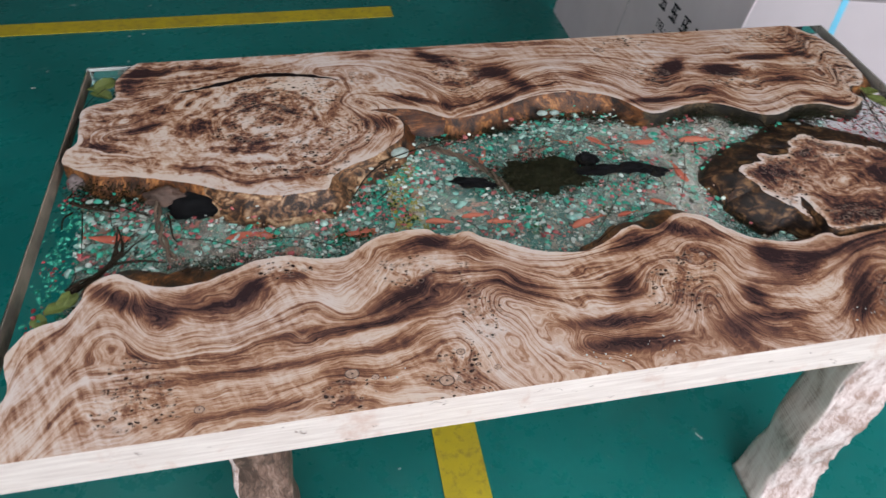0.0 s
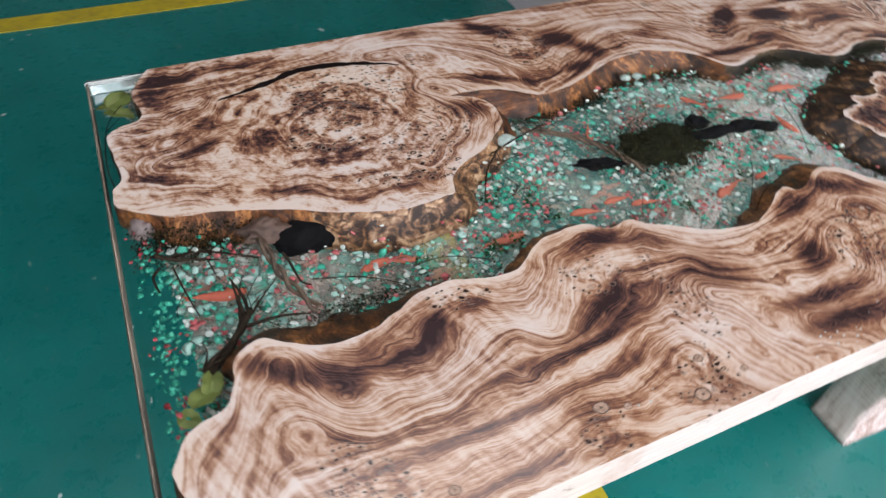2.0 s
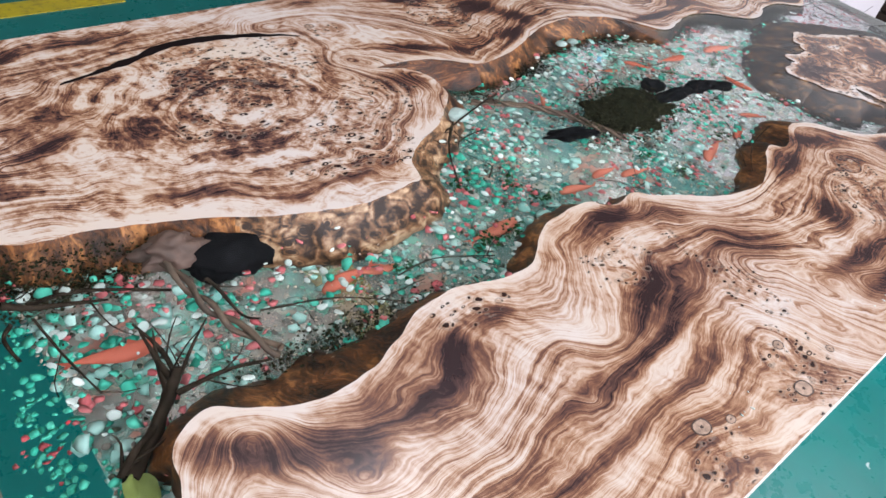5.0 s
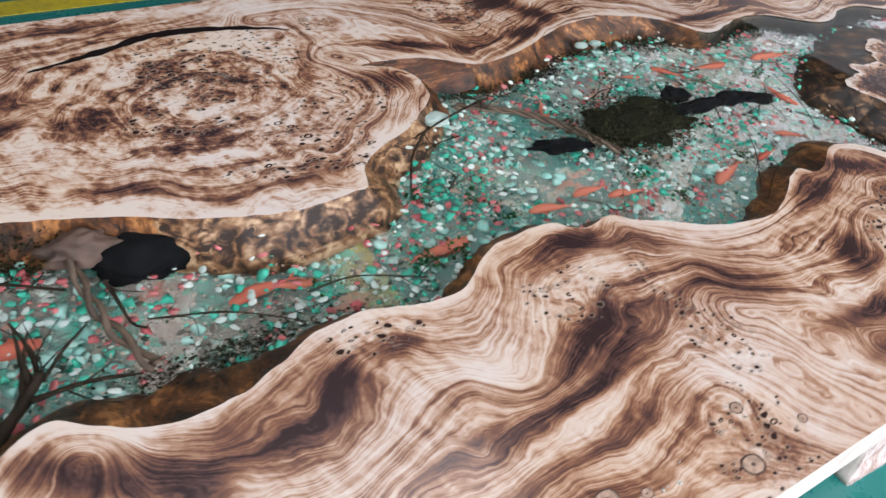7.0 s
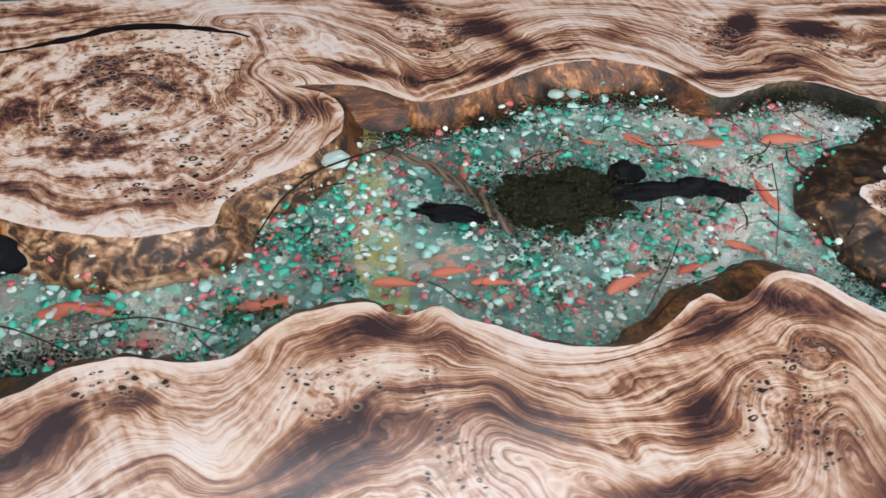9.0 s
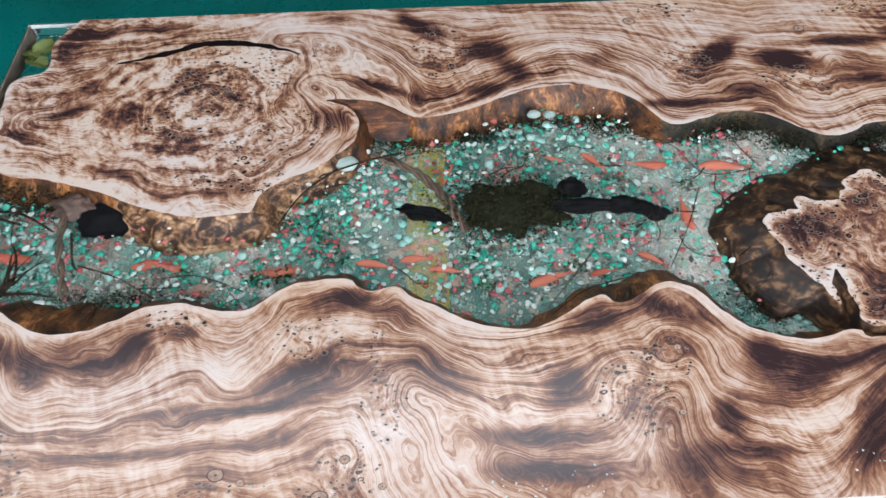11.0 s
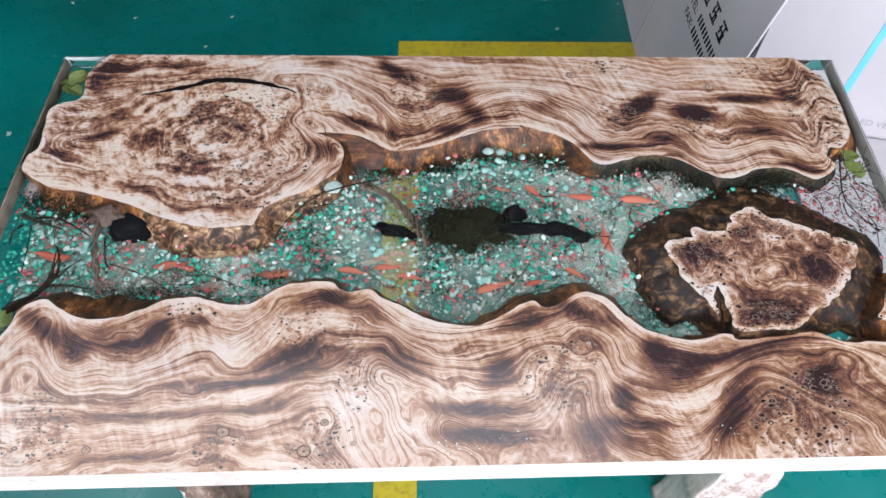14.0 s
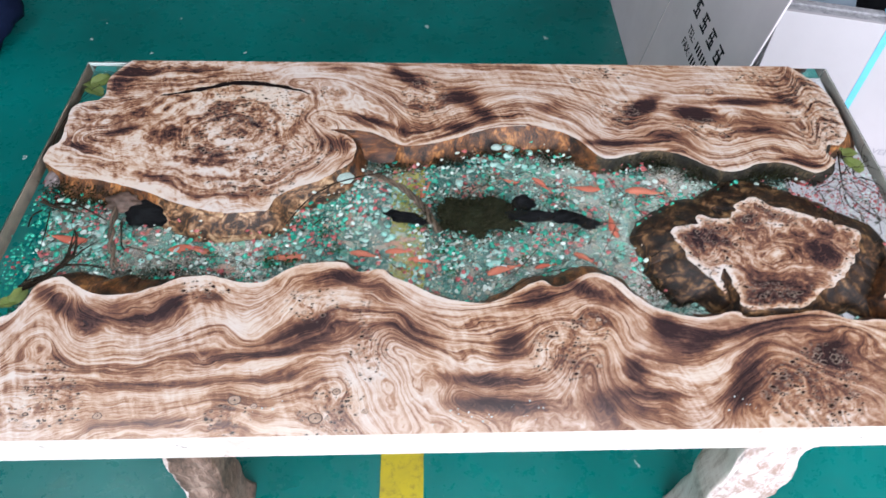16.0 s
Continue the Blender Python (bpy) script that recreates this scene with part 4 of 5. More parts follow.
def front_field(px, py, edge):
    line = spline(FRONT_A + FRONT_B, 0.005)
    grain = follow(lambda x, y, e: smooth_edge(line, x, e) - y, px, py, edge, line, FRONT_FLOW_A + FRONT_FLOW_B + FRONT_FLOW_C + FRONT_FLOW_D + FRONT_FLOW_E + [FRONT_A[9:], FRONT_B], FRONT_LEVELS)
    grain = grain + 0.006 * wobble(px, py, 12, 1.7) + 0.005 * wobble(px, py, 27, 5.7)
    burl = 1.25 * bumps(px, py, FRONT_EYES)
    scorch = 0.17 + 0.80 * bumps(px, py, FRONT_DARK_A + FRONT_DARK_B) - 0.7 * bumps(px, py, FRONT_PALE)
    fine = 0.25 + bumps(px, py, [(0.02, -0.27, 0.14, 0.05, 0.7, 0), (-0.62, -0.33, 0.14, 0.06, 0.4, 0)])
    cloud = 0.06 + bumps(px, py, [(-0.28, -0.22, 0.06, 0.03, 0.3, 0), (0.72, -0.32, 0.07, 0.06, 0.4, 0), (0.25, -0.19, 0.05, 0.03, 0.3, 0)])
    return grain, burl, scorch, fine, cloud


def lobe_share(px, py):
    """How far the round burl holds, one inside it and none over the straight band."""
    share = 1 / (1 + np.exp((px + 0.27 + 0.35 * (py - 0.25)) / 0.045))
    return share / (1 + np.exp((py - 0.412 + 0.9 * (px + 0.50) ** 2) / 0.012)) / (1 + np.exp((-0.735 - px + 0.25 * (py - 0.2)) / 0.022))


def back_field(px, py, edge):
    line = spline([(-0.95, 0.2), (-0.3, 0.24)] + BACK_B[:33] + [(0.9, 0.15)], 0.005)
    rim = rough_line(BACK_A + BACK_B)

    def base(x, y, e):
        bands = y - smooth_edge(line, x, e) + 0.1
        # the round burl: rings that follow its outline inwards
        round_off = 0.24 * (1 - np.hypot((x + 0.50) / 0.37, (y - 0.23) / 0.235))
        deep = np.clip((e - 0.015) / 0.08, 0, 1)
        rings = 0.1 + 0.85 * e * (1 - deep) + (0.03 + round_off) * deep
        share = lobe_share(x, y)
        return rings * share + bands * (1 - share)

    lobe = lobe_share(px, py)
    grain = follow(base, px, py, edge, rim, BACK_FLOW_A + BACK_FLOW_B)
    grain = grain + lobe * (0.024 * wobble(px, py, 11, 2.2) + 0.016 * wobble(px, py, 27, 9.2)) + 0.005 * wobble(px, py, 10, 4.4) + (0.004 + 0.008 * (px < -0.25)) * wobble(px, py, 26, 6.1)
    burl = 1.5 * bumps(px, py, BACK_EYES)
    scorch = 0.22 * lobe - 0.08 + (1 - 0.42 * lobe) * bumps(px, py, BACK_DARK_A + BACK_DARK_B) - 0.7 * bumps(px, py, BACK_PALE)
    fine = (1 - lobe) * np.clip(1.1 - edge / 0.24, 0.3, 1) + 0.12
    fine = fine + 0.55 * lobe * np.exp(-edge / 0.07)
    cloud = lobe * np.clip((edge - 0.03) / 0.09, 0, 1) * np.clip((0.42 - py) / 0.06, 0.2, 1) * 0.95
    cloud = np.maximum(cloud, 0.55 / (1 + np.exp((px + 0.45) / 0.08)))
    return grain, burl, scorch, fine, cloud


def island_field(px, py, edge):
    grain = 0.40 * edge + 0.2 * py + 0.05 * wobble(px, py, 9, 7.7) + 0.022 * wobble(px, py, 26, 3.3)
    burl = 0.18 + bumps(px, py, [(0.60, 0.01, 0.05, 0.02, 0.8, 0), (0.48, -0.05, 0.04, 0.03, 0.7, 0), (0.56, -0.21, 0.04, 0.02, 0.7, 0)])
    scorch = 0.46 + 0.62 * bumps(px, py, ISLE_DARK) - 0.5 * bumps(px, py, ISLE_PALE)
    rim = np.exp(-(edge / 0.014) ** 2)
    return grain, burl - 0.1 + 0.4 * rim, scorch - 0.55 * rim, 0.55 + 0 * px, 0.50 + 0 * px


def front_flare(x, y):
    if x < -0.80:
        return 0.004
    return 0.022 + 0.05 * math.exp(-(((x + 0.66) / 0.09) ** 2)) + 0.035 * math.exp(-(((x - 0.18) / 0.07) ** 2)) + 0.015 * noise.noise((x * 9, 1.1, 0))


def back_flare(x, y):
    end = min(1, max(0.08, (x + 0.875) / 0.06)) if y > 0.11 or x < -0.87 else 1
    if x < -0.78 and y > 0.13:
        end = 0.04
    if x > 0.27 and y < 0.22:
        end = max(0.2, 1 - (x - 0.27) / 0.05)
    return end * (0.030 + 0.02 * math.exp(-(((x + 0.48) / 0.12) ** 2)) + 0.02 * math.exp(-(((x - 0.1) / 0.12) ** 2)) + 0.014 * noise.noise((x * 8, y * 8, 2.2)))


def island_flare(x, y):
    wide = 0.030 if y < -0.17 else 0.075
    return wide + 0.02 * noise.noise((x * 7, y * 7, 4.2))


FRONT, front_ring = slab("wood_slab", FRONT_A + FRONT_B, [(0.903, -0.458), (-0.903, -0.486)], front_field, front_flare, "torched burl slab with swirling brown grain and wavy live edge")
BACK, back_ring = slab("wood_slab", BACK_A + BACK_B, [], back_field, back_flare, "torched burl slab with a round burl lobe and wavy live edge")
ISLE, isle_ring = slab("wood_island", ISLAND, [], island_field, island_flare, "jagged island of torched burl wood in the resin", closed=True)
STUBB, stub_ring = slab("wood_island", STUB, [], island_field, lambda x, y: 0.03, "small jagged burl piece at the table's end")
part("milky_base", box_bm(-0.842, 0.690, -0.30, 0.485, ZB + 0.006, ZB + 0.0075), M_VEIL, table, "thin cloudy aqua layer added under the resin to lighten the stream")
cast = box_bm(-0.908, 0.908, -0.455, 0.4915, ZB + 0.002, ZT - 0.0015, 0.003)
for v in cast.verts:
    if v.co.x < 0:
        v.co.x += 0.0264 * v.co.y - 0.003
block = part("resin_block", cast, M_RESIN, table, "clear cast epoxy resin")
block.visible_shadow = False
# pale strip added for the glint along the back edge
part("resin_end", box_bm(-0.900, -0.800, 0.4855, 0.4875, ZT - 0.022, ZT - 0.005), M_GLINT, table, "pale strip painted as the bright back edge of the resin")
# added strip whose tan holds what the west end face reflects
west = box_bm(-0.9085, -0.9070, -0.440, 0.484, ZB + 0.005, ZT - 0.005)
for v in west.verts:
    v.co.x += 0.0264 * v.co.y
part("resin_end", west, M_ENDMIRROR, table, "tan strip painted as reflections in the resin's west end")
# grey strip added just inside the east end
part("resin_end", box_bm(0.9035, 0.9055, -0.285, 0.488, ZB + 0.005, ZT - 0.005), M_GREYEND, table, "grey strip added inside the resin's east end")


# reddish heartwood sloping down in the notch beside the round burl
lip = spline([(-0.298, 0.250), (-0.247, 0.2495), (-0.206, 0.242), (-0.174, 0.225), (-0.140, 0.203)], 0.006)
low = spline([(-0.292, 0.246), (-0.252, 0.218), (-0.222, 0.186), (-0.192, 0.166), (-0.152, 0.170)], 0.006)
wedge, n = bmesh.new(), len(lip)
grid = []
for k in range(6):
    u = k / 5
    row = []
    for i in range(n):
        a, b = lip[i], low[i * (len(low) - 1) // (n - 1)]
        x, y = a * (1 - u) + b * u
        row.append(wedge.verts.new((x, y, ZT - 0.006 - 0.030 * u**1.3 - 0.004 * noise.noise((x * 60, y * 60, 1)))))
    grid.append(row)
for a, b in zip(grid, grid[1:]):
    for i in range(n - 1):
        wedge.faces.new((a[i], a[i + 1], b[i + 1], b[i]))
part("heartwood", wedge, M_HEART, BACK, "reddish brown heartwood in the notch", smooth=True)


# ---- in the resin ----
def template(kind, seed):
    """A small stone or chip about one across: points and triangles."""
    bm = bmesh.new()
    bmesh.ops.create_icosphere(bm, subdivisions=1 if kind == "chip" else 2, radius=0.5)
    rnd = random.Random(seed)
    off = rnd.random() * 50
    for v in bm.verts:
        k = 0.42 if kind == "chip" else 0.2
        v.co *= 1 + k * 2 * noise.noise(v.co * (2.5 if kind == "chip" else 1.4) + Vector((off, off, 0)))
        if kind == "chip":
            v.co.x *= 1.2
            v.co.y *= 0.85
            v.co.z *= 0.12
        else:
            v.co.y *= 0.74
            v.co.z *= 0.22
    verts = np.array([v.co[:] for v in bm.verts])
    faces = np.array([[v.index for v in f.verts] for f in bm.faces])
    bm.free()
    return verts, faces


STONES = [template("stone", k) for k in range(5)]
CHIPS = [template("chip", 20 + k) for k in range(6)]
rng = np.random.default_rng(7)


def river_points(count, x0, x1, patchy, seed, margin=0.004):
    """Places in the stream, denser in some patches."""
    out = np.zeros((0, 2))
    while len(out) < count:
        p = np.c_[rng.uniform(x0, x1, count * 2), rng.uniform(-0.28, 0.44, count * 2)]
        w = np.zeros(len(p), bool)
        for ring in (front_ring, back_ring, isle_ring, stub_ring):
            w |= inside(p[:, 0], p[:, 1], ring)
        p = p[~w & (np.abs(p[:, 0]) < 0.895)]
        # the far corners and the dark wood of the island's foot stay sparse
        thin = (p[:, 1] > 0.30) | (((p[:, 0] - 0.60) / 0.25) ** 2 + ((p[:, 1] + 0.08) / 0.17) ** 2 < 1) | ((p[:, 0] > 0.40) & (p[:, 0] < 0.72) & (p[:, 1] > 0.115)) | ((p[:, 0] > 0.32) & (p[:, 0] < 0.45) & (p[:, 1] < -0.13))
        dense = 0.5 + 0.5 * np.clip((0.6 * wobble(p[:, 0], p[:, 1], 7, seed) + wobble(p[:, 0], p[:, 1], 19, seed + 31)) * patchy, -1, 1)
        for cx, cy, hx, hy in ((0.015, 0.018, 0.078, 0.045), (0.19, 0.005, 0.078, 0.013), (0.122, 0.045, 0.018, 0.017), (-0.122, 0.006, 0.038, 0.012), (-0.650, 0.022, 0.038, 0.030), (-0.252, 0.112, 0.02, 0.014), (-0.70, 0.048, 0.03, 0.024)):
            dense = np.where(((p[:, 0] - cx) / hx) ** 2 + ((p[:, 1] - cy) / hy) ** 2 < 1, dense * 0.04, dense)
        dense = np.where((p[:, 0] > 0.08) & (p[:, 0] < 0.45), dense * 0.8, dense)
        dense = np.where(np.abs(p[:, 0] + 0.14) < 0.05, dense * 0.55, dense)
        dense = np.where(thin, dense * 0.12, dense)
        out = np.concatenate([out, p[rng.random(len(p)) < dense]])
    return out[:count]


def scatter(name, templates, points, size, zs, material, label, tilt=0.28):
    """Many small pieces, too many to count, in one mesh."""
    verts, faces, n = [], [], 0
    for x, y in points:
        v, f = templates[rng.integers(len(templates))]
        m = Euler((rng.normal(0, tilt), rng.normal(0, tilt), rng.uniform(0, 6.28))).to_matrix()
        s = size[0] + (size[1] - size[0]) * rng.random() ** 1.8
        z = zs[0] + (zs[1] - zs[0]) * rng.random() ** 2.2
        verts.append((v * s) @ np.array(m).T + (x, y, z))
        faces.append(f + n)
        n += len(v)
    ob = mesh_object(name, np.concatenate(verts), np.concatenate(faces), material, table, label)
    return tagged(ob, kind="stuff")


LOW, HIGH = ZB + 0.010, ZT - 0.016
scatter("white_pebbles", STONES, river_points(520, -0.85, 0.90, 2.6, 1.5), (0.004, 0.015), (LOW, HIGH - 0.012), M_WHITE, "small white pebbles cast in the resin")
scatter("mint_chips", CHIPS, river_points(560, -0.85, 0.75, 2.4, 3.5), (0.006, 0.020), (LOW, LOW + 0.016), M_MINT, "pale mint glass chips cast in the resin")
scatter("green_chips", CHIPS, river_points(1000, -0.85, 0.60, 3.2, 4.5), (0.004, 0.015), (LOW, HIGH - 0.015), M_GREEN, "bright green stone chips cast in the resin")
scatter("red_chips", CHIPS, river_points(1000, -0.85, 0.90, 3.6, 7.5), (0.003, 0.012), (LOW, HIGH - 0.012), M_RED, "red and pink chips cast in the resin")
scatter("grey_pebbles", STONES, river_points(600, -0.85, 0.90, 3.0, 11.5), (0.004, 0.012), (LOW, HIGH - 0.03), M_GREY, "brown and grey pebbles cast in the resin")
scatter("sand_crumbs", CHIPS, river_points(3600, -0.85, 0.90, 3.0, 9.5), (0.002, 0.006), (LOW, HIGH - 0.02), M_SAND, "pale sand crumbs cast in the resin", 1.0)
scatter("dark_chips", CHIPS, river_points(1000, -0.85, 0.90, 3.4, 14.5), (0.002, 0.008), (LOW, HIGH - 0.02), M_DARK, "dark moss crumbs cast in the resin", 1.0)
scatter("turquoise_crumbs", CHIPS, np.clip(np.concatenate([np.c_[rng.normal(-0.868, 0.010, 26), rng.normal(y, 0.013, 26)] for y in (0.05, 0.0, -0.06, -0.10, -0.15, -0.20, -0.25)]), -0.896, 1), (0.004, 0.010), (LOW, HIGH), M_GREEN, "turquoise crumbs near the table's end")
scatter("red_petals", CHIPS, np.c_[np.clip(rng.normal(-0.872, 0.009, 80), -0.895, 0), rng.choice([0.10, 0.06, -0.12, -0.19, -0.23, -0.33], 80) + rng.normal(0, 0.012, 80)], (0.004, 0.010), (LOW, HIGH), M_RED, "red petals near the table's end")
scatter("pale_crumbs", CHIPS, np.c_[rng.uniform(0.72, 0.90, 420), rng.uniform(0.02, 0.13, 420)], (0.002, 0.006), (LOW, HIGH), M_RED, "fine pink crumbs near the table's end")

# the pebbles that lie best in view are pieces of their own
pebble_mesh = []
for k, (v, f) in enumerate(STONES):
    me = bpy.data.meshes.new("pebble")
    me.from_pydata([tuple(p) for p in v], [], [tuple(map(int, t)) for t in f])
    me.materials.append(M_WHITE)
    me.polygons.foreach_set("use_smooth", [True] * len(me.polygons))
    pebble_mesh.append(me)
for x, y in river_points(230, -0.62, 0.25, 1.6, 2.5):
    ob = new("pebble", pebble_mesh[rng.integers(len(pebble_mesh))])
    s = rng.uniform(0.006, 0.0115)
    ob.matrix_world = Matrix.LocRotScale((x, y, LOW + (HIGH - LOW) * rng.random() ** 2), Euler((rng.normal(0, 0.25), rng.normal(0, 0.25), rng.uniform(0, 6.28))), (s, s, s))
    ob.parent = table


def koi_mesh():
    """A slim carp: a tapered body with a tail fin, a back fin and two side fins."""
    bm = bmesh.new()
    rows = []
    for u in np.linspace(0, 1, 13):
        r = 0.175 * math.sin(math.pi * min(1, (u * 0.92 + 0.06)) ** 0.75) + 0.012
        bend = 0.05 * math.sin(u * 4.5)
        rows.append([bm.verts.new((u - 0.45, bend + r * math.cos(a), 0.72 * r * math.sin(a))) for a in np.linspace(0, 2 * math.pi, 10, endpoint=False)])
    for a, b in zip(rows, rows[1:]):
        for i in range(10):
            bm.faces.new((a[i], a[(i + 1) % 10], b[(i + 1) % 10], b[i]))
    bm.faces.new(rows[0][::-1])
    bm.faces.new(rows[-1])

    def fin(*pts):
        for dz in (0.006, -0.006):
            bm.faces.new([bm.verts.new((x, y, z + dz)) for x, y, z in pts])
    fin((0.50, -0.05, 0), (0.72, 0.10, 0.02), (0.62, -0.03, 0), (0.74, -0.17, -0.02))
    fin((-0.22, 0.10, 0), (-0.10, 0.26, -0.02), (-0.06, 0.11, 0))
    fin((-0.22, -0.10, 0), (-0.10, -0.24, -0.02), (-0.06, -0.10, 0))
    bmesh.ops.recalc_face_normals(bm, faces=bm.faces)
    me = bpy.data.meshes.new("koi_figure")
    bm.to_mesh(me)
    bm.free()
    me.materials.append(M_KOI)
    me.polygons.foreach_set("use_smooth", [True] * len(me.polygons))
    return me


KOI = koi_mesh()
for x, y, length, turn in ((-0.786, -0.047, 0.075, 172), (-0.560, -0.068, 0.065, 10), (-0.520, -0.075, 0.045, 170), (-0.350, -0.087, 0.072, 185), (-0.206, -0.082, 0.055, -8), (-0.140, -0.074, 0.048, 4),
                           (-0.094, -0.093, 0.050, -5), (-0.084, 0.093, 0.045, 70), (0.066, -0.118, 0.065, 22), (0.164, 0.113, 0.050, -45), (0.266, 0.104, 0.060, 178), (0.378, 0.090, 0.075, -3),
                           (0.303, -0.010, 0.060, 100), (0.231, -0.084, 0.045, -30), (0.150, -0.110, 0.040, 15), (0.100, 0.120, 0.035, 160)):
    ob = new("koi_figure", KOI)
    ob.matrix_world = Matrix.LocRotScale((x, y, ZT - 0.046 - 0.012 * rng.random()), Euler((0, 0, radians(turn))), (length, length * 0.74, length * 0.74))
    ob.parent = table
    tagged(ob, "orange carp figure cast in the resin")


def tube_rows(points, r0, r1, seed, rough=0.45, sides=7):
    pts = spline(points, 0.006)
    n = len(pts)
    verts, faces = [], []
    for i, p in enumerate(pts):
        t = Vector(pts[min(i + 1, n - 1)] - pts[max(i - 1, 0)]).normalized()
        a = t.cross(Vector((0.1, 0.2, 1))).normalized()
        b = t.cross(a)
        r = r0 + (r1 - r0) * i / max(1, n - 1)
        for k in range(sides):
            ang = 2 * math.pi * k / sides + i * 0.12
            w = r * (1 + rough * noise.noise((i * 0.35, k * 1.3, seed)))
            verts.append(Vector(p) + a * w * math.cos(ang) + b * w * math.sin(ang))
    for i in range(n - 1):
        for k in range(sides):
            faces.append((i * sides + k, i * sides + (k + 1) % sides, (i + 1) * sides + (k + 1) % sides, (i + 1) * sides + k))
    faces.append(tuple(range(sides)))
    faces.append(tuple(range((n - 1) * sides, n * sides))[::-1])
    return verts, faces


def twig(points, r0, r1, seed, depth=0.03, fork=2, name="twig", material=None, label=""):
    """A dark bent branch with side shoots."""
    rnd = random.Random(seed)
    main = [(x, y, ZT - depth - 0.010 * math.sin(i * 1.7 + seed)) for i, (x, y) in enumerate(points)]
    verts, faces = tube_rows(main, r0, r1, seed)
    for _ in range(fork):
        i = rnd.randrange(len(main) - 1)
        u = rnd.random()
        s = Vector(main[i]).lerp(Vector(main[i + 1]), u)
        d = (Vector(main[i + 1]) - Vector(main[i])).normalized()
        d.rotate(Euler((0, 0, rnd.choice((-1, 1)) * rnd.uniform(0.5, 1.0))))
        ln = rnd.uniform(0.03, 0.07)
        side = [s, s + d * ln * 0.5 + Vector((rnd.uniform(-0.008, 0.008), rnd.uniform(-0.008, 0.008), 0)), s + d * ln]
        v, f = tube_rows([tuple(p) for p in side], r1 * 0.9, 0.0005, seed + 3, sides=5)
        faces += [tuple(k + len(verts) for k in t) for t in f]
        verts += v
    return mesh_object(name, verts, faces, material or M_TWIG, table, label)


TWIGS = (
    ([(-0.832, -0.178), (-0.8, -0.147), (-0.766, -0.11), (-0.759, -0.1)], 0.01, 0.006, 0.026, 2),
    ([(-0.761, -0.1), (-0.761, -0.072), (-0.772, -0.039)], 0.004, 0.0015, 0.018, 2),
    ([(-0.758, -0.106), (-0.737, -0.087), (-0.713, -0.065)], 0.0028, 0.001, 0.016, 1),
    ([(-0.768, -0.122), (-0.726, -0.126), (-0.683, -0.131)], 0.0045, 0.0015, 0.024, 2),
    ([(-0.689, -0.014), (-0.684, -0.036), (-0.678, -0.066), (-0.667, -0.081)], 0.003, 0.0015, 0.026, 1),
    ([(-0.859, 0.035), (-0.834, 0.026), (-0.776, 0.007)], 0.006, 0.0015, 0.016, 2),
    ([(-0.838, 0.034), (-0.793, 0.037), (-0.722, -0.007)], 0.004, 0.002, 0.028, 1),
    ([(-0.839, 0.013), (-0.831, -0.04), (-0.821, -0.1)], 0.002, 0.001, 0.014, 2),
    ([(-0.857, 0.018), (-0.867, -0.003), (-0.863, -0.035)], 0.003, 0.002, 0.016, 0),
    ([(-0.664, -0.076), (-0.596, -0.104), (-0.538, -0.138)], 0.0018, 0.001, 0.016, 3),
    ([(-0.837, -0.174), (-0.816, -0.156), (-0.786, -0.135)], 0.005, 0.003, 0.03, 2),
    ([(-0.523, -0.110), (-0.469, -0.104), (-0.400, -0.131)], 0.0015, 0.001, 0.015, 2),
    ([(0.391, 0.165), (0.414, 0.117), (0.436, 0.071)], 0.0014, 0.001, 0.012, 2), ([(0.430, 0.071), (0.345, 0.065), (0.30, 0.12), (0.25, 0.15)], 0.0014, 0.0008, 0.015, 3),
    ([(0.543, 0.147), (0.547, 0.085)], 0.0018, 0.001, 0.02, 1), ([(0.327, 0.035), (0.293, -0.042), (0.249, -0.121)], 0.0012, 0.0008, 0.015, 3),
    ([(0.141, -0.080), (0.110, -0.12), (0.060, -0.177)], 0.0012, 0.0008, 0.012, 2), ([(0.20, -0.13), (0.12, -0.15), (0.06, -0.19)], 0.0014, 0.0008, 0.018, 2),
    ([(0.832, 0.195), (0.812, 0.097), (0.821, 0.051), (0.849, -0.007)], 0.0025, 0.0012, 0.015, 4), ([(0.70, 0.13), (0.78, 0.10), (0.85, 0.03)], 0.0012, 0.0008, 0.015, 4),
    ([(0.79, 0.135), (0.86, 0.09), (0.895, 0.00)], 0.0012, 0.0008, 0.012, 4), ([(-0.255, 0.115), (-0.32, 0.05), (-0.36, -0.02)], 0.003, 0.0012, 0.02, 2),
    ([(-0.16, 0.13), (-0.22, 0.11), (-0.30, 0.085)], 0.003, 0.0015, 0.018, 2), ([(-0.885, 0.17), (-0.893, 0.25), (-0.88, 0.36), (-0.85, 0.41)], 0.0016, 0.001, 0.012, 1),
    ([(0.02, 0.205), (0.09, 0.175), (0.16, 0.19)], 0.0012, 0.0008, 0.015, 3), ([(0.36, -0.10), (0.42, -0.06), (0.40, -0.14)], 0.0012, 0.0008, 0.02, 3),
)
for k, (points, r0, r1, depth, fork) in enumerate(TWIGS):
    twig(points, r0 * 0.78, r1 * 0.8, k, depth, fork)
SPRIGS = ((-0.385, -0.104), (-0.345, -0.105), (-0.344, -0.004), (-0.258, -0.072), (-0.063, -0.076), (-0.285, -0.035), (0.11, -0.10), (0.31, 0.05), (-0.50, -0.09), (0.06, 0.13), (0.20, 0.07), (-0.03, -0.13))
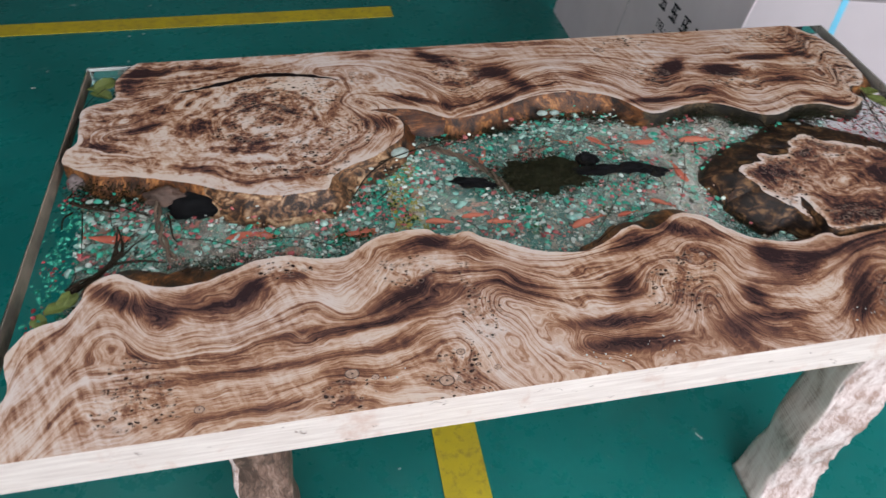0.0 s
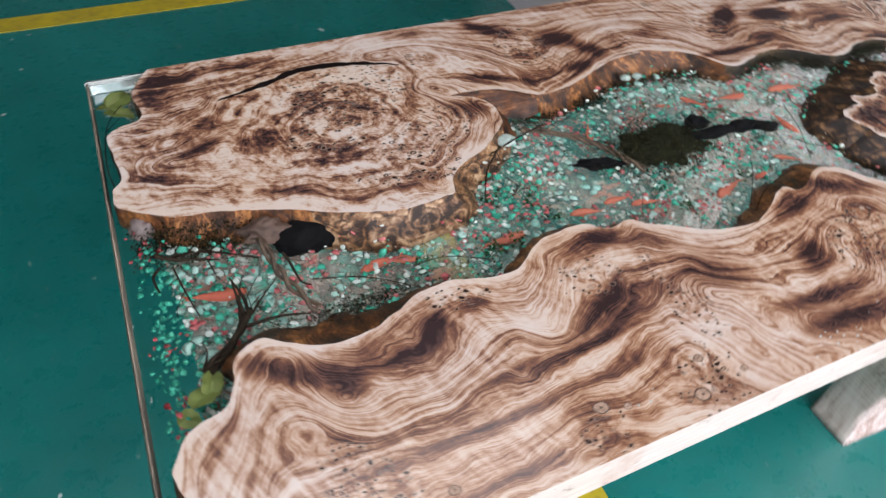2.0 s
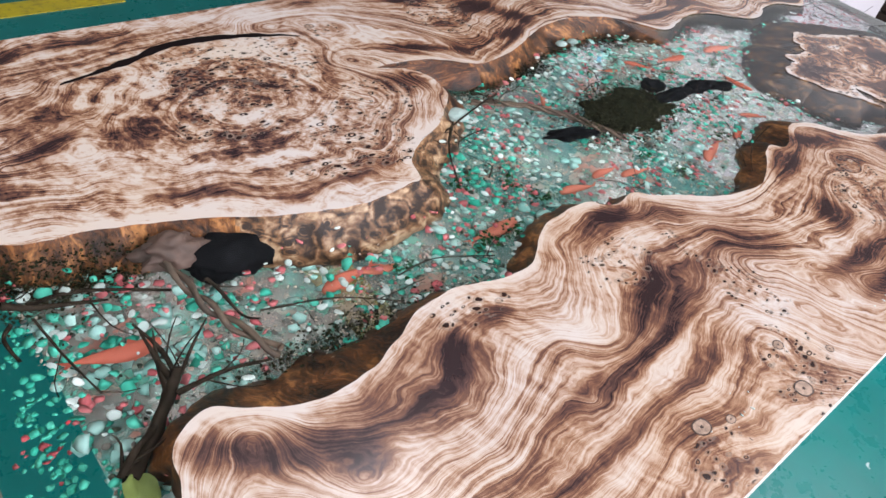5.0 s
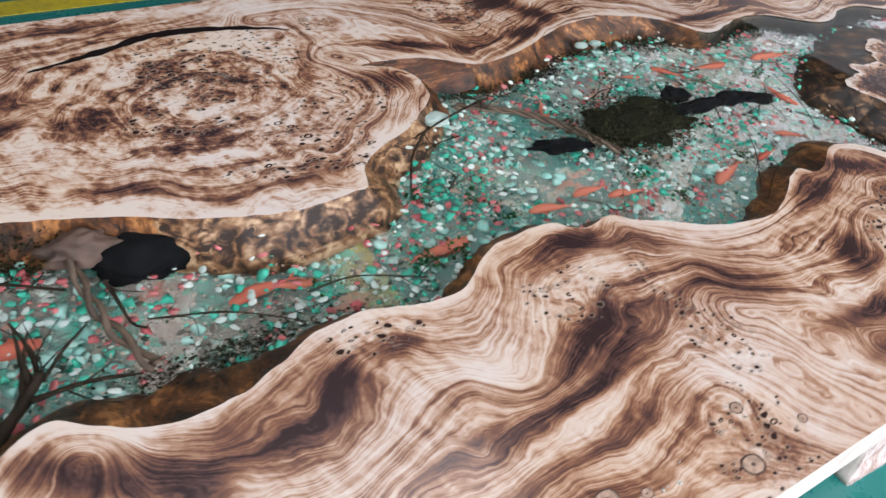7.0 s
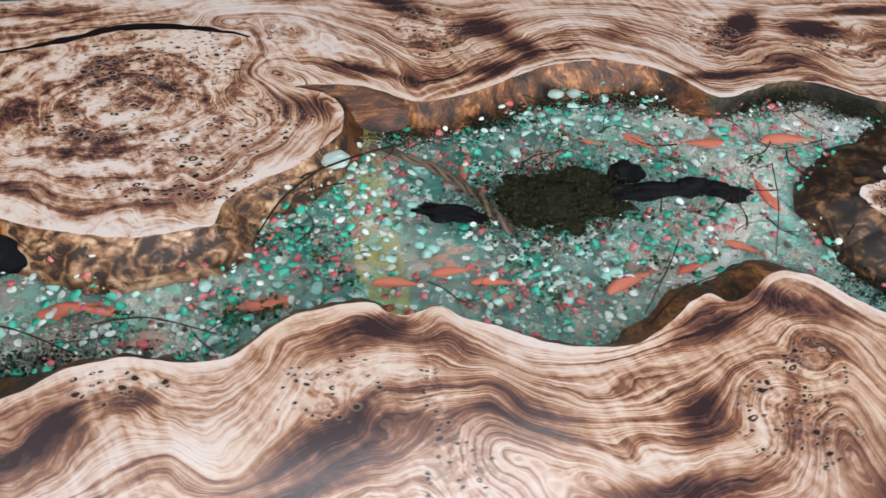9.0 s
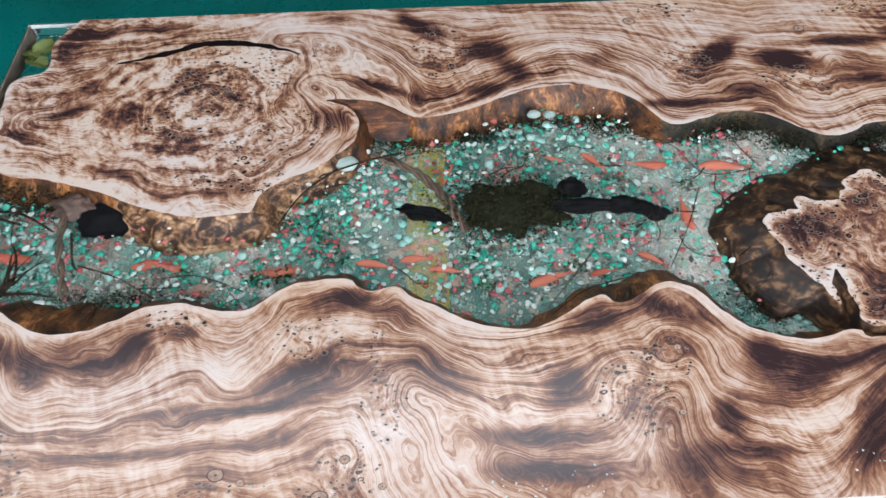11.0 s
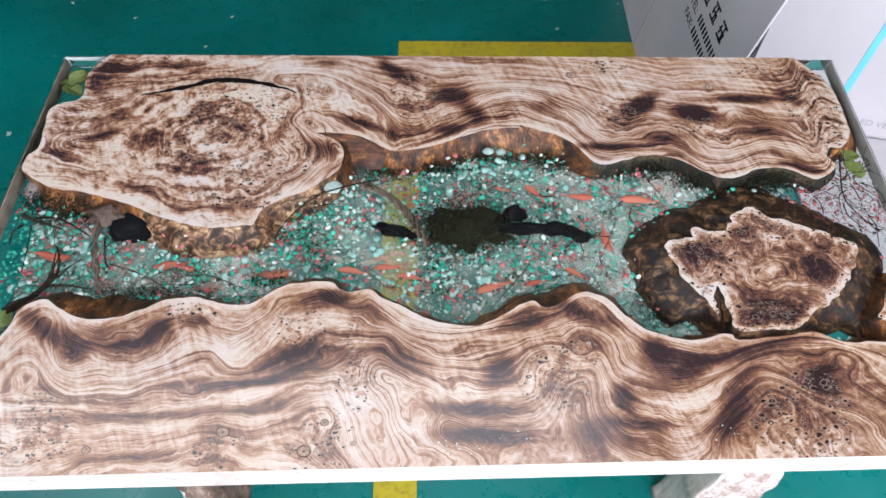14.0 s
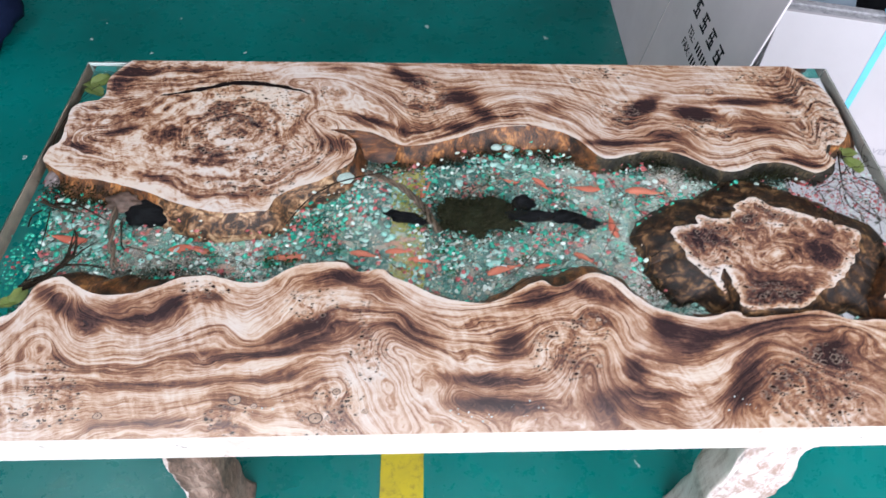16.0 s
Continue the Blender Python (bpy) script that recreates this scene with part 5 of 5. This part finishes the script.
# a net of hair-fine twigs over the pale end
wild = random.Random(41)
for k in range(26):
    x, y, a = wild.uniform(0.68, 0.88), wild.uniform(0.00, 0.19), wild.uniform(0, 6.28)
    if inside(np.array([x]), np.array([y]), back_ring)[0]:
        continue
    points = [(x, y)]
    for _ in range(3):
        a += wild.uniform(-0.7, 0.7)
        x, y = min(0.895, x + 0.028 * math.cos(a)), y + 0.028 * math.sin(a)
        points.append((x, y))
    twig(points, 0.0013, 0.0006, 60 + k, wild.uniform(0.014, 0.04), 2)
for k in range(16):
    x, y, a = wild.uniform(-0.45, 0.36), wild.uniform(-0.15, 0.16), wild.uniform(0, 6.28)
    points = [(x, y)]
    for _ in range(3):
        a += wild.uniform(-0.8, 0.8)
        x, y = x + 0.022 * math.cos(a), y + 0.022 * math.sin(a)
        points.append((x, y))
    if not any(inside(np.array([q[0]]), np.array([q[1]]), r)[0] for q in points for r in (front_ring, back_ring, isle_ring)):
        twig(points, 0.0012, 0.0006, 90 + k, wild.uniform(0.016, 0.03), 2)
sprigs = np.concatenate([np.c_[rng.normal(x, 0.009, 45), rng.normal(y, 0.007, 45)] for x, y in SPRIGS])
scatter("green_sprigs", CHIPS, sprigs, (0.002, 0.007), (ZT - 0.045, ZT - 0.018), M_SPRIG, "small dark green sprigs cast in the resin", 1.2)


def twisted_root(points, radius, strands, depth):
    """Strands wound round each other."""
    way = spline(points, 0.006)
    for k in range(strands):
        strand = []
        for i, (x, y) in enumerate(way):
            a = i * 0.5 + k * 2 * math.pi / strands + noise.noise((i * 0.1, k, depth))
            w = radius * (1 + 0.4 * noise.noise((i * 0.15, depth * 90, k)))
            strand.append((x + w * math.cos(a), y + 0.8 * w * math.cos(a), ZT - depth + w * math.sin(a)))
        v, f = tube_rows(strand, radius * 0.85, radius * 0.95, k, 0.5)
        mesh_object("root_strand", v, f, M_ROOT, table)


twisted_root([(-0.209, 0.132), (-0.174, 0.116), (-0.13, 0.084), (-0.091, 0.041), (-0.071, -0.0), (-0.054, -0.033)], 0.0040, 3, 0.026)
twisted_root([(-0.708, 0.080), (-0.712, 0.035), (-0.704, -0.035), (-0.690, -0.085), (-0.672, -0.128)], 0.0038, 2, 0.024)


def rock(name, x, y, z, sx, sy, sz, seed, material, label, lumps=0.35, turn=0.0, detail=4):
    bm = bmesh.new()
    bmesh.ops.create_icosphere(bm, subdivisions=detail, radius=1)
    for v in bm.verts:
        p = v.co.copy()
        v.co *= 1 + lumps * noise.noise(p * 1.6 + Vector((seed, 0, 0))) + lumps * 0.5 * noise.noise(p * 4 + Vector((0, seed, 0))) + lumps * 0.25 * noise.noise(p * 11 + Vector((0, 0, seed)))
        v.co = Vector((v.co.x * sx, v.co.y * sy, v.co.z * sz))
    bm.transform(pose(x, y, z, 0, 0, turn))
    return part(name, bm, material, table, label, smooth=True)


# mossy bank, black lava pieces, driftwood and stones
rock("moss_bank", 0.018, 0.014, ZT - 0.040, 0.074, 0.040, 0.018, 1.0, M_MOSS, "dark green mossy mound cast in the resin", 0.6, detail=5)
tuft = np.c_[0.016 + 0.118 * rng.normal(0, 0.45, 5200), 0.010 + 0.074 * rng.normal(0, 0.45, 5200)]
scatter("moss_tufts", CHIPS, tuft, (0.0015, 0.006), (ZT - 0.035, ZT - 0.012), M_MOSS, "crumbled dark moss", 1.0)
rock("lava_rock", 0.122, 0.045, ZT - 0.026, 0.021, 0.020, 0.016, 2.0, M_BLACK, "black porous rock")
rock("lava_rock", 0.135, 0.010, ZT - 0.026, 0.058, 0.013, 0.012, 3.0, M_BLACK, "long black porous rock", 0.4)
rock("lava_rock", 0.200, 0.008, ZT - 0.026, 0.032, 0.016, 0.012, 4.0, M_BLACK, "black porous rock", 0.5)
rock("lava_rock", 0.240, -0.004, ZT - 0.026, 0.030, 0.014, 0.011, 5.0, M_BLACK, "black porous rock", 0.5, -20)
rock("lava_rock", -0.122, 0.006, ZT - 0.026, 0.042, 0.013, 0.012, 6.0, M_BLACK, "black porous rock", 0.6, -18)
rock("lava_rock", -0.645, 0.022, ZT - 0.042, 0.046, 0.038, 0.024, 7.0, M_BLACK, "large black rock", 0.3)
rock("river_stone", -0.700, 0.044, ZT - 0.026, 0.032, 0.024, 0.018, 8.0, M_ROCK, "brown river stone", 0.6)
rock("river_stone", -0.866, 0.112, ZT - 0.036, 0.018, 0.022, 0.018, 9.0, M_PALE, "pale river stone")
rock("river_stone", -0.252, 0.112, ZT - 0.020, 0.018, 0.016, 0.010, 10.0, M_WHITE, "white river stone", 0.15)
rock("river_stone", 0.075, 0.215, ZT - 0.030, 0.012, 0.009, 0.008, 11.0, M_WHITE, "white river stone", 0.15)
rock("river_stone", 0.102, 0.213, ZT - 0.030, 0.011, 0.009, 0.008, 12.0, M_WHITE, "white river stone", 0.15)


def moss(x, y, sx, sy, count, rise=0.026):
    """Crumbled moss strewn over the base beside the wood, thinning outwards; its dark colour also stands for shade
    there.
    """
    at = np.c_[rng.normal(x, sx, 2 * count), rng.normal(y, sy, 2 * count)]
    scatter("moss_crumbs", CHIPS, at[np.abs(at[:, 0]) < 0.89], (0.0012, 0.0045), (LOW, LOW + rise), M_MOSS, "dark moss crumbs, also deepening the shade along the wood", 0.8)


# moss, and the shadow under the live edges laid in as dark crumbs
for x, y, sx, sy, count in ((-0.150, 0.172, 0.034, 0.014, 700), (0.610, 0.112, 0.055, 0.022, 900), (0.400, 0.168, 0.090, 0.012, 1000), (-0.780, 0.060, 0.050, 0.018, 1500),
                            (-0.610, -0.128, 0.075, 0.012, 700), (0.385, -0.165, 0.035, 0.026, 900), (0.08, 0.214, 0.09, 0.010, 1500), (-0.05, 0.180, 0.04, 0.010, 700), (0.22, 0.195, 0.04, 0.012, 800)):
    moss(x, y, sx, sy, count)
for x, y, sx, sy, count in ((-0.83, 0.085, 0.03, 0.010, 900), (-0.76, 0.072, 0.03, 0.010, 900), (0.33, 0.168, 0.03, 0.006, 700), (0.43, 0.183, 0.04, 0.007, 900), (0.53, 0.140, 0.03, 0.008, 900), (0.62, 0.138, 0.04, 0.010, 1200), (0.70, 0.140, 0.03, 0.010, 700)):
    moss(x, y, sx, sy, count, 0.060)


def leaf(x, y, z, size, turn, tilt):
    """A leaf folded along its midrib, with a wavy, slightly torn rim and a short stalk."""
    bm = bmesh.new()
    dice = random.Random(int(1000 * abs(x * 7 + y)))
    fold, lean = dice.uniform(0.35, 0.6), dice.uniform(-0.12, 0.12)
    rim = [1 + dice.uniform(-0.09, 0.07) for _ in range(28)]
    angles = np.linspace(0, 2 * math.pi, 28, endpoint=False)
    rings = []
    for r in (0.06, 0.30, 0.55, 0.80, 1.0):
        ring = []
        for a, wild in zip(angles, rim):
            reach = r * (1 + (wild - 1) * r) * (1 + 0.16 * math.cos(a))
            across = abs(math.sin(a)) * reach
            ring.append(bm.verts.new((size * reach * math.cos(a), size * 0.86 * reach * math.sin(a) * (1 - 0.18 * fold),
                                      size * (fold * across ** 1.25 - 0.16 * reach ** 2 + lean * reach * math.sin(a) + 0.06 * math.sin(5 * a + 9 * x) * r ** 2 + 0.015 * math.sin(14 * a) * r))))
        rings.append(ring)
    for inner, outer in zip(rings, rings[1:]):
        for i in range(28):
            bm.faces.new((inner[i], inner[(i + 1) % 28], outer[(i + 1) % 28], outer[i]))
    bm.faces.new(rings[0][::-1])
    bmesh.ops.solidify(bm, geom=bm.faces[:], thickness=0.0006)
    bm.transform(pose(x, y, z, tilt, 0, turn))
    return part("leaf", bm, M_LEAF, table, "pale green rounded leaf", smooth=True)


for x, y, size, turn, tilt in ((-0.856, 0.428, 0.026, 40, 20), (-0.862, 0.392, 0.026, -30, -15), (0.845, 0.228, 0.024, 100, 15), (0.856, 0.166, 0.026, -60, -10), (-0.832, -0.196, 0.019, 65, 35), (-0.846, -0.212, 0.021, 20, -28), (-0.868, -0.232, 0.015, -40, 16), (-0.872, 0.408, 0.020, 150, 24), (0.860, 0.198, 0.020, 20, -20)):
    leaf(x, y, ZT - 0.022, size, turn, tilt)

# ---- marks in the wood ----
# a black-filled crack over the round burl
way = spline([(-0.695, 0.362), (-0.643, 0.376), (-0.594, 0.390), (-0.551, 0.407), (-0.493, 0.411), (-0.439, 0.403), (-0.386, 0.388), (-0.350, 0.372)], 0.004)
n = len(way)
verts, faces = [], []
for i, (x, y) in enumerate(way):
    u = i / (n - 1)
    w = 0.0010 + 0.0125 * math.sin(math.pi * u) ** 0.8 * (0.55 + 0.45 * noise.noise((u * 14, 0, 0)))
    c = 0.002 * noise.noise((u * 20, 5, 0))
    verts += [(x, y + c + w, ZT + 0.0004), (x, y + c - w, ZT + 0.0004)]
faces = [(2 * i, 2 * i + 1, 2 * i + 3, 2 * i + 2) for i in range(n - 1)]
mesh_object("crack", verts, faces, M_CRACK, BACK, "black filled crack")


def knot(x, y, r, parent):
    """A small branch eye, flush with the top: dark rim, paler heart."""
    verts, faces = [], []
    radii = (0.0, 0.18, 0.5, 0.84, 1.0)
    for k, q in enumerate(radii):
        for i in range(14):
            a = 2 * math.pi * i / 14
            w = r * q * (1 + 0.15 * noise.noise((math.cos(a) + x * 50, math.sin(a), y * 50)))
            verts.append((x + w * 1.25 * math.cos(a), y + w * math.sin(a), ZT + 0.0004))
    faces = [(k * 14 + i, k * 14 + (i + 1) % 14, (k + 1) * 14 + (i + 1) % 14, (k + 1) * 14 + i) for k in range(4) for i in range(14)]
    ob = mesh_object("knot", verts, faces, [M_KNOTRIM, M_KNOT], parent)
    ob.data.polygons.foreach_set("material_index", [0 if f // 14 in (0, 3) else 1 for f in range(len(faces))])
    return ob


for x, y, r in ((-0.612, -0.441, 0.0062), (-0.363, -0.424, 0.0048), (-0.180, -0.434, 0.0045), (0.220, -0.349, 0.004), (0.231, -0.254, 0.0045), (-0.396, -0.413, 0.009), (-0.230, -0.398, 0.006), (-0.26, -0.446, 0.010)):
    knot(x, y, r, FRONT)
for x, y, r in ((0.591, 0.395, 0.0085), (0.276, 0.432, 0.010), (-0.32, 0.395, 0.006)):
    knot(x, y, r, BACK)


dust = np.concatenate([np.c_[rng.normal(x, 0.022, 9), rng.normal(y, 0.010, 9)] for x, y in ((0.085, -0.43), (-0.03, -0.44), (0.01, -0.45), (-0.34, -0.43), (0.45, -0.42))])
scatter("dust_specks", CHIPS, dust, (0.0015, 0.004), (ZT, ZT + 0.0006), M_WHITE, "white dust specks on the wood", 0.1)


# ---- legs ----
def leg(x0, x1, y0, y1, seed, face=M_LEG, bark_to=1.0):
    """A stout post cut from a trunk, wavy, with rough bark at the front."""
    verts, faces = [], []
    rows, sides = 40, 40
    cx, cy, hx, hy = (x0 + x1) / 2, (y0 + y1) / 2, (x1 - x0) / 2, (y1 - y0) / 2
    for k in range(rows):
        z = (ZB - 0.001) * k / (rows - 1)
        sway = 0.034 * noise.noise((z * 5.5, seed, 0)), 0.014 * noise.noise((z * 5.0, seed, 9))
        grow = 1 + 0.20 * noise.noise((z * 7, seed, 4)) + 0.22 * max(0, 1 - z / 0.12) ** 2
        for i in range(sides):
            a = 2 * math.pi * i / sides
            c, s = math.cos(a), math.sin(a)
            e = 0.17
            px, py = math.copysign(abs(c) ** e, c), math.copysign(abs(s) ** e, s)
            bark = max(0, -s) ** 2
            rough = 1 + bark * (0.16 * noise.noise((c * 2.5, z * 24, seed)) + 0.10 * noise.noise((c * 7, z * 60, seed))) + 0.015 * noise.noise((c * 4, s * 4, z * 14))
            verts.append((cx + sway[0] + hx * px * grow * rough, cy + sway[1] + hy * py * grow * rough, z))
    for k in range(rows - 1):
        for i in range(sides):
            faces.append((k * sides + i, k * sides + (i + 1) % sides, (k + 1) * sides + (i + 1) % sides, (k + 1) * sides + i))
    faces.append(tuple(range(sides))[::-1])
    faces.append(tuple(range((rows - 1) * sides, rows * sides)))
    ob = mesh_object("leg", verts, faces, [face, M_BARK], table, "wavy planed leg with pale bark at the front")
    front = [1 if len(f) == 4 and math.sin(2 * math.pi * (f[0] % sides + 0.5) / sides) < -0.62 and math.cos(2 * math.pi * (f[0] % sides + 0.5) / sides) < bark_to else 0 for f in faces]
    ob.data.polygons.foreach_set("material_index", front)
    return ob


leg(0.545, 0.680, -0.405, -0.305, 3.0)
leg(-0.628, -0.526, -0.365, -0.265, 8.0, M_LEGSHADE, -0.25)
leg(0.50, 0.635, 0.28, 0.38, 5.0)
leg(-0.665, -0.560, 0.28, 0.38, 6.0)

# ---- cartons and boards behind the table ----
carton = tagged(new("carton"), "tall flat white carton with black print leaning beside boards", "carton")
carton.matrix_world = pose(0.757, 0, 0, 0, 9.4, 0)
part("body", box_bm(0, 0.007, 0.745, 2.05, 0.001, 0.95, 0.002), M_CARTON, carton)
part("seam", box_bm(-0.0015, 0.001, 1.414, 1.420, 0.012, 0.94), M_BOARD, carton, "pale board seam")


def printed(text, m, size, parent, material):
    cu = bpy.data.curves.new("printed_text", "FONT")
    cu.body, cu.size, cu.extrude = text, size, 0.0003
    cu.materials.append(material)
    ob = new("printed_text", cu)
    ob.parent = parent
    ob.matrix_local = m
    return ob


# print on the carton's side: it runs towards -y, as read from -x
def on_side(y, z):
    return Matrix.Translation((-0.0012, y, z)) @ Matrix(((0, 0, -1, 0), (-1, 0, 0, 0), (0, 1, 0, 0), (0, 0, 0, 1)))


for k in range(4):
    y, z = 1.186 - k * 0.088, 0.462
    mark = bmesh.new()
    strokes = [(0.0, 0.0, 0.026, 0.0035), (0.0, 0.048, 0.024, 0.0035), (-0.002, 0.024, 0.020 + 0.003 * (k % 2), 0.003), (0.004 * (k - 1), 0.024, 0.0035, 0.026), (0.016, 0.014, 0.0035, 0.014), (-0.016, 0.034 - 0.004 * k, 0.0035, 0.014)]
    for dy, dz, hy, hz in strokes:
        tmp = bpy.data.meshes.new("stroke")
        b = box_bm(-0.0015, 0.001, y - dy - hy, y - dy + hy, z + dz - hz, z + dz + hz)
        b.to_mesh(tmp)
        b.free()
        mark.from_mesh(tmp)
        bpy.data.meshes.remove(tmp)
    part("print_mark", mark, M_INK, carton)
for word, z in (("TEL:", 0.398), ("FAX:", 0.350)):
    printed(word, on_side(1.183, z), 0.042, carton, M_INK)
    for k in range(12):
        part("print_bar", box_bm(-0.0015, 0.001, 1.080 - k * 0.0205 - 0.009, 1.080 - k * 0.0205, z + 0.001, z + 0.029), M_INK, carton)

boards = tagged(new("board_stack"), "strapped stack of white wrapped veneer boards standing on edge", "boards")
boards.matrix_world = pose(1.05, 1.05, 0.0, 0, 0, -14)
for k in range(5):
    part("board", box_bm(0.004 * (k % 2), 1.9, 0.018 * k, 0.018 * k + 0.016, 0.0, 0.562 - 0.003 * (k % 3), 0.002), M_BOARD if k == 0 else M_PLY, boards, "white wrapped board" if k == 0 else "")
part("strap", box_bm(0.318, 0.340, -0.002, 0.090, 0.563, 0.565), M_STRAP, boards, "cyan plastic strap")
part("strap", box_bm(0.318, 0.340, -0.002, 0.0, 0.003, 0.563), M_STRAP, boards, "cyan plastic strap")
printed("ED VENEER", Matrix.Translation((0.435, -0.0008, 0.060)) @ pose(0, 0, 0, 90, 0, 0), 0.036, boards, M_GREYINK)

sheet = tagged(new("white_sheet"), "white cardboard sheet lying on the green floor", "cardboard")
panel = box_bm(1.18, 2.9, -0.20, 0.56, 0.0, 0.012, 0.002)
for v in panel.verts:
    if v.co.y > 0.3:
        v.co.y += 0.02 + 0.43 * (2.9 - v.co.x) / 1.72
part("panel", panel, M_BOARD, sheet)


def lump(name, x, y, z, sx, sy, sz, seed, material, label, category):
    """Something soft and heaped up, flat where it stands."""
    bm = bmesh.new()
    bmesh.ops.create_icosphere(bm, subdivisions=4, radius=1)
    for v in bm.verts:
        p = v.co.copy()
        v.co *= 1 + 0.25 * noise.noise(p * 1.5 + Vector((seed, 0, 0))) + 0.10 * noise.noise(p * 5 + Vector((0, seed, 0)))
        v.co = Vector((v.co.x * sx, v.co.y * sy, max(-0.6, v.co.z) * sz + 0.6 * sz))
    bm.transform(pose(x, y, z))
    return tagged(part(name, bm, material, None, smooth=True), label, category)


lump("black_bag", 1.62, 1.42, 0.0, 0.30, 0.22, 0.46, 3.0, M_CLOTH, "slack black fabric bag behind the boards", "bag")
lump("blue_bag", -2.05, 1.62, 0.0, 0.26, 0.30, 0.20, 5.0, M_NAVY, "dark blue plastic bag on the floor", "bag")
wrap = tagged(new("wrapped_package"), "pale blue wrapped package behind the boards", "package")
part("body", box_bm(1.20, 1.50, 1.30, 1.50, 0.0, 0.52, 0.01), M_PALEBLUE, wrap)
crate = tagged(new("crate"), "dark brown wooden crate at the boards' end", "crate")
for k in range(4):
    part("plank", box_bm(3.10, 3.90, 0.10, 0.70, 0.16 * k, 0.16 * k + 0.15, 0.004), M_CRATE, crate)
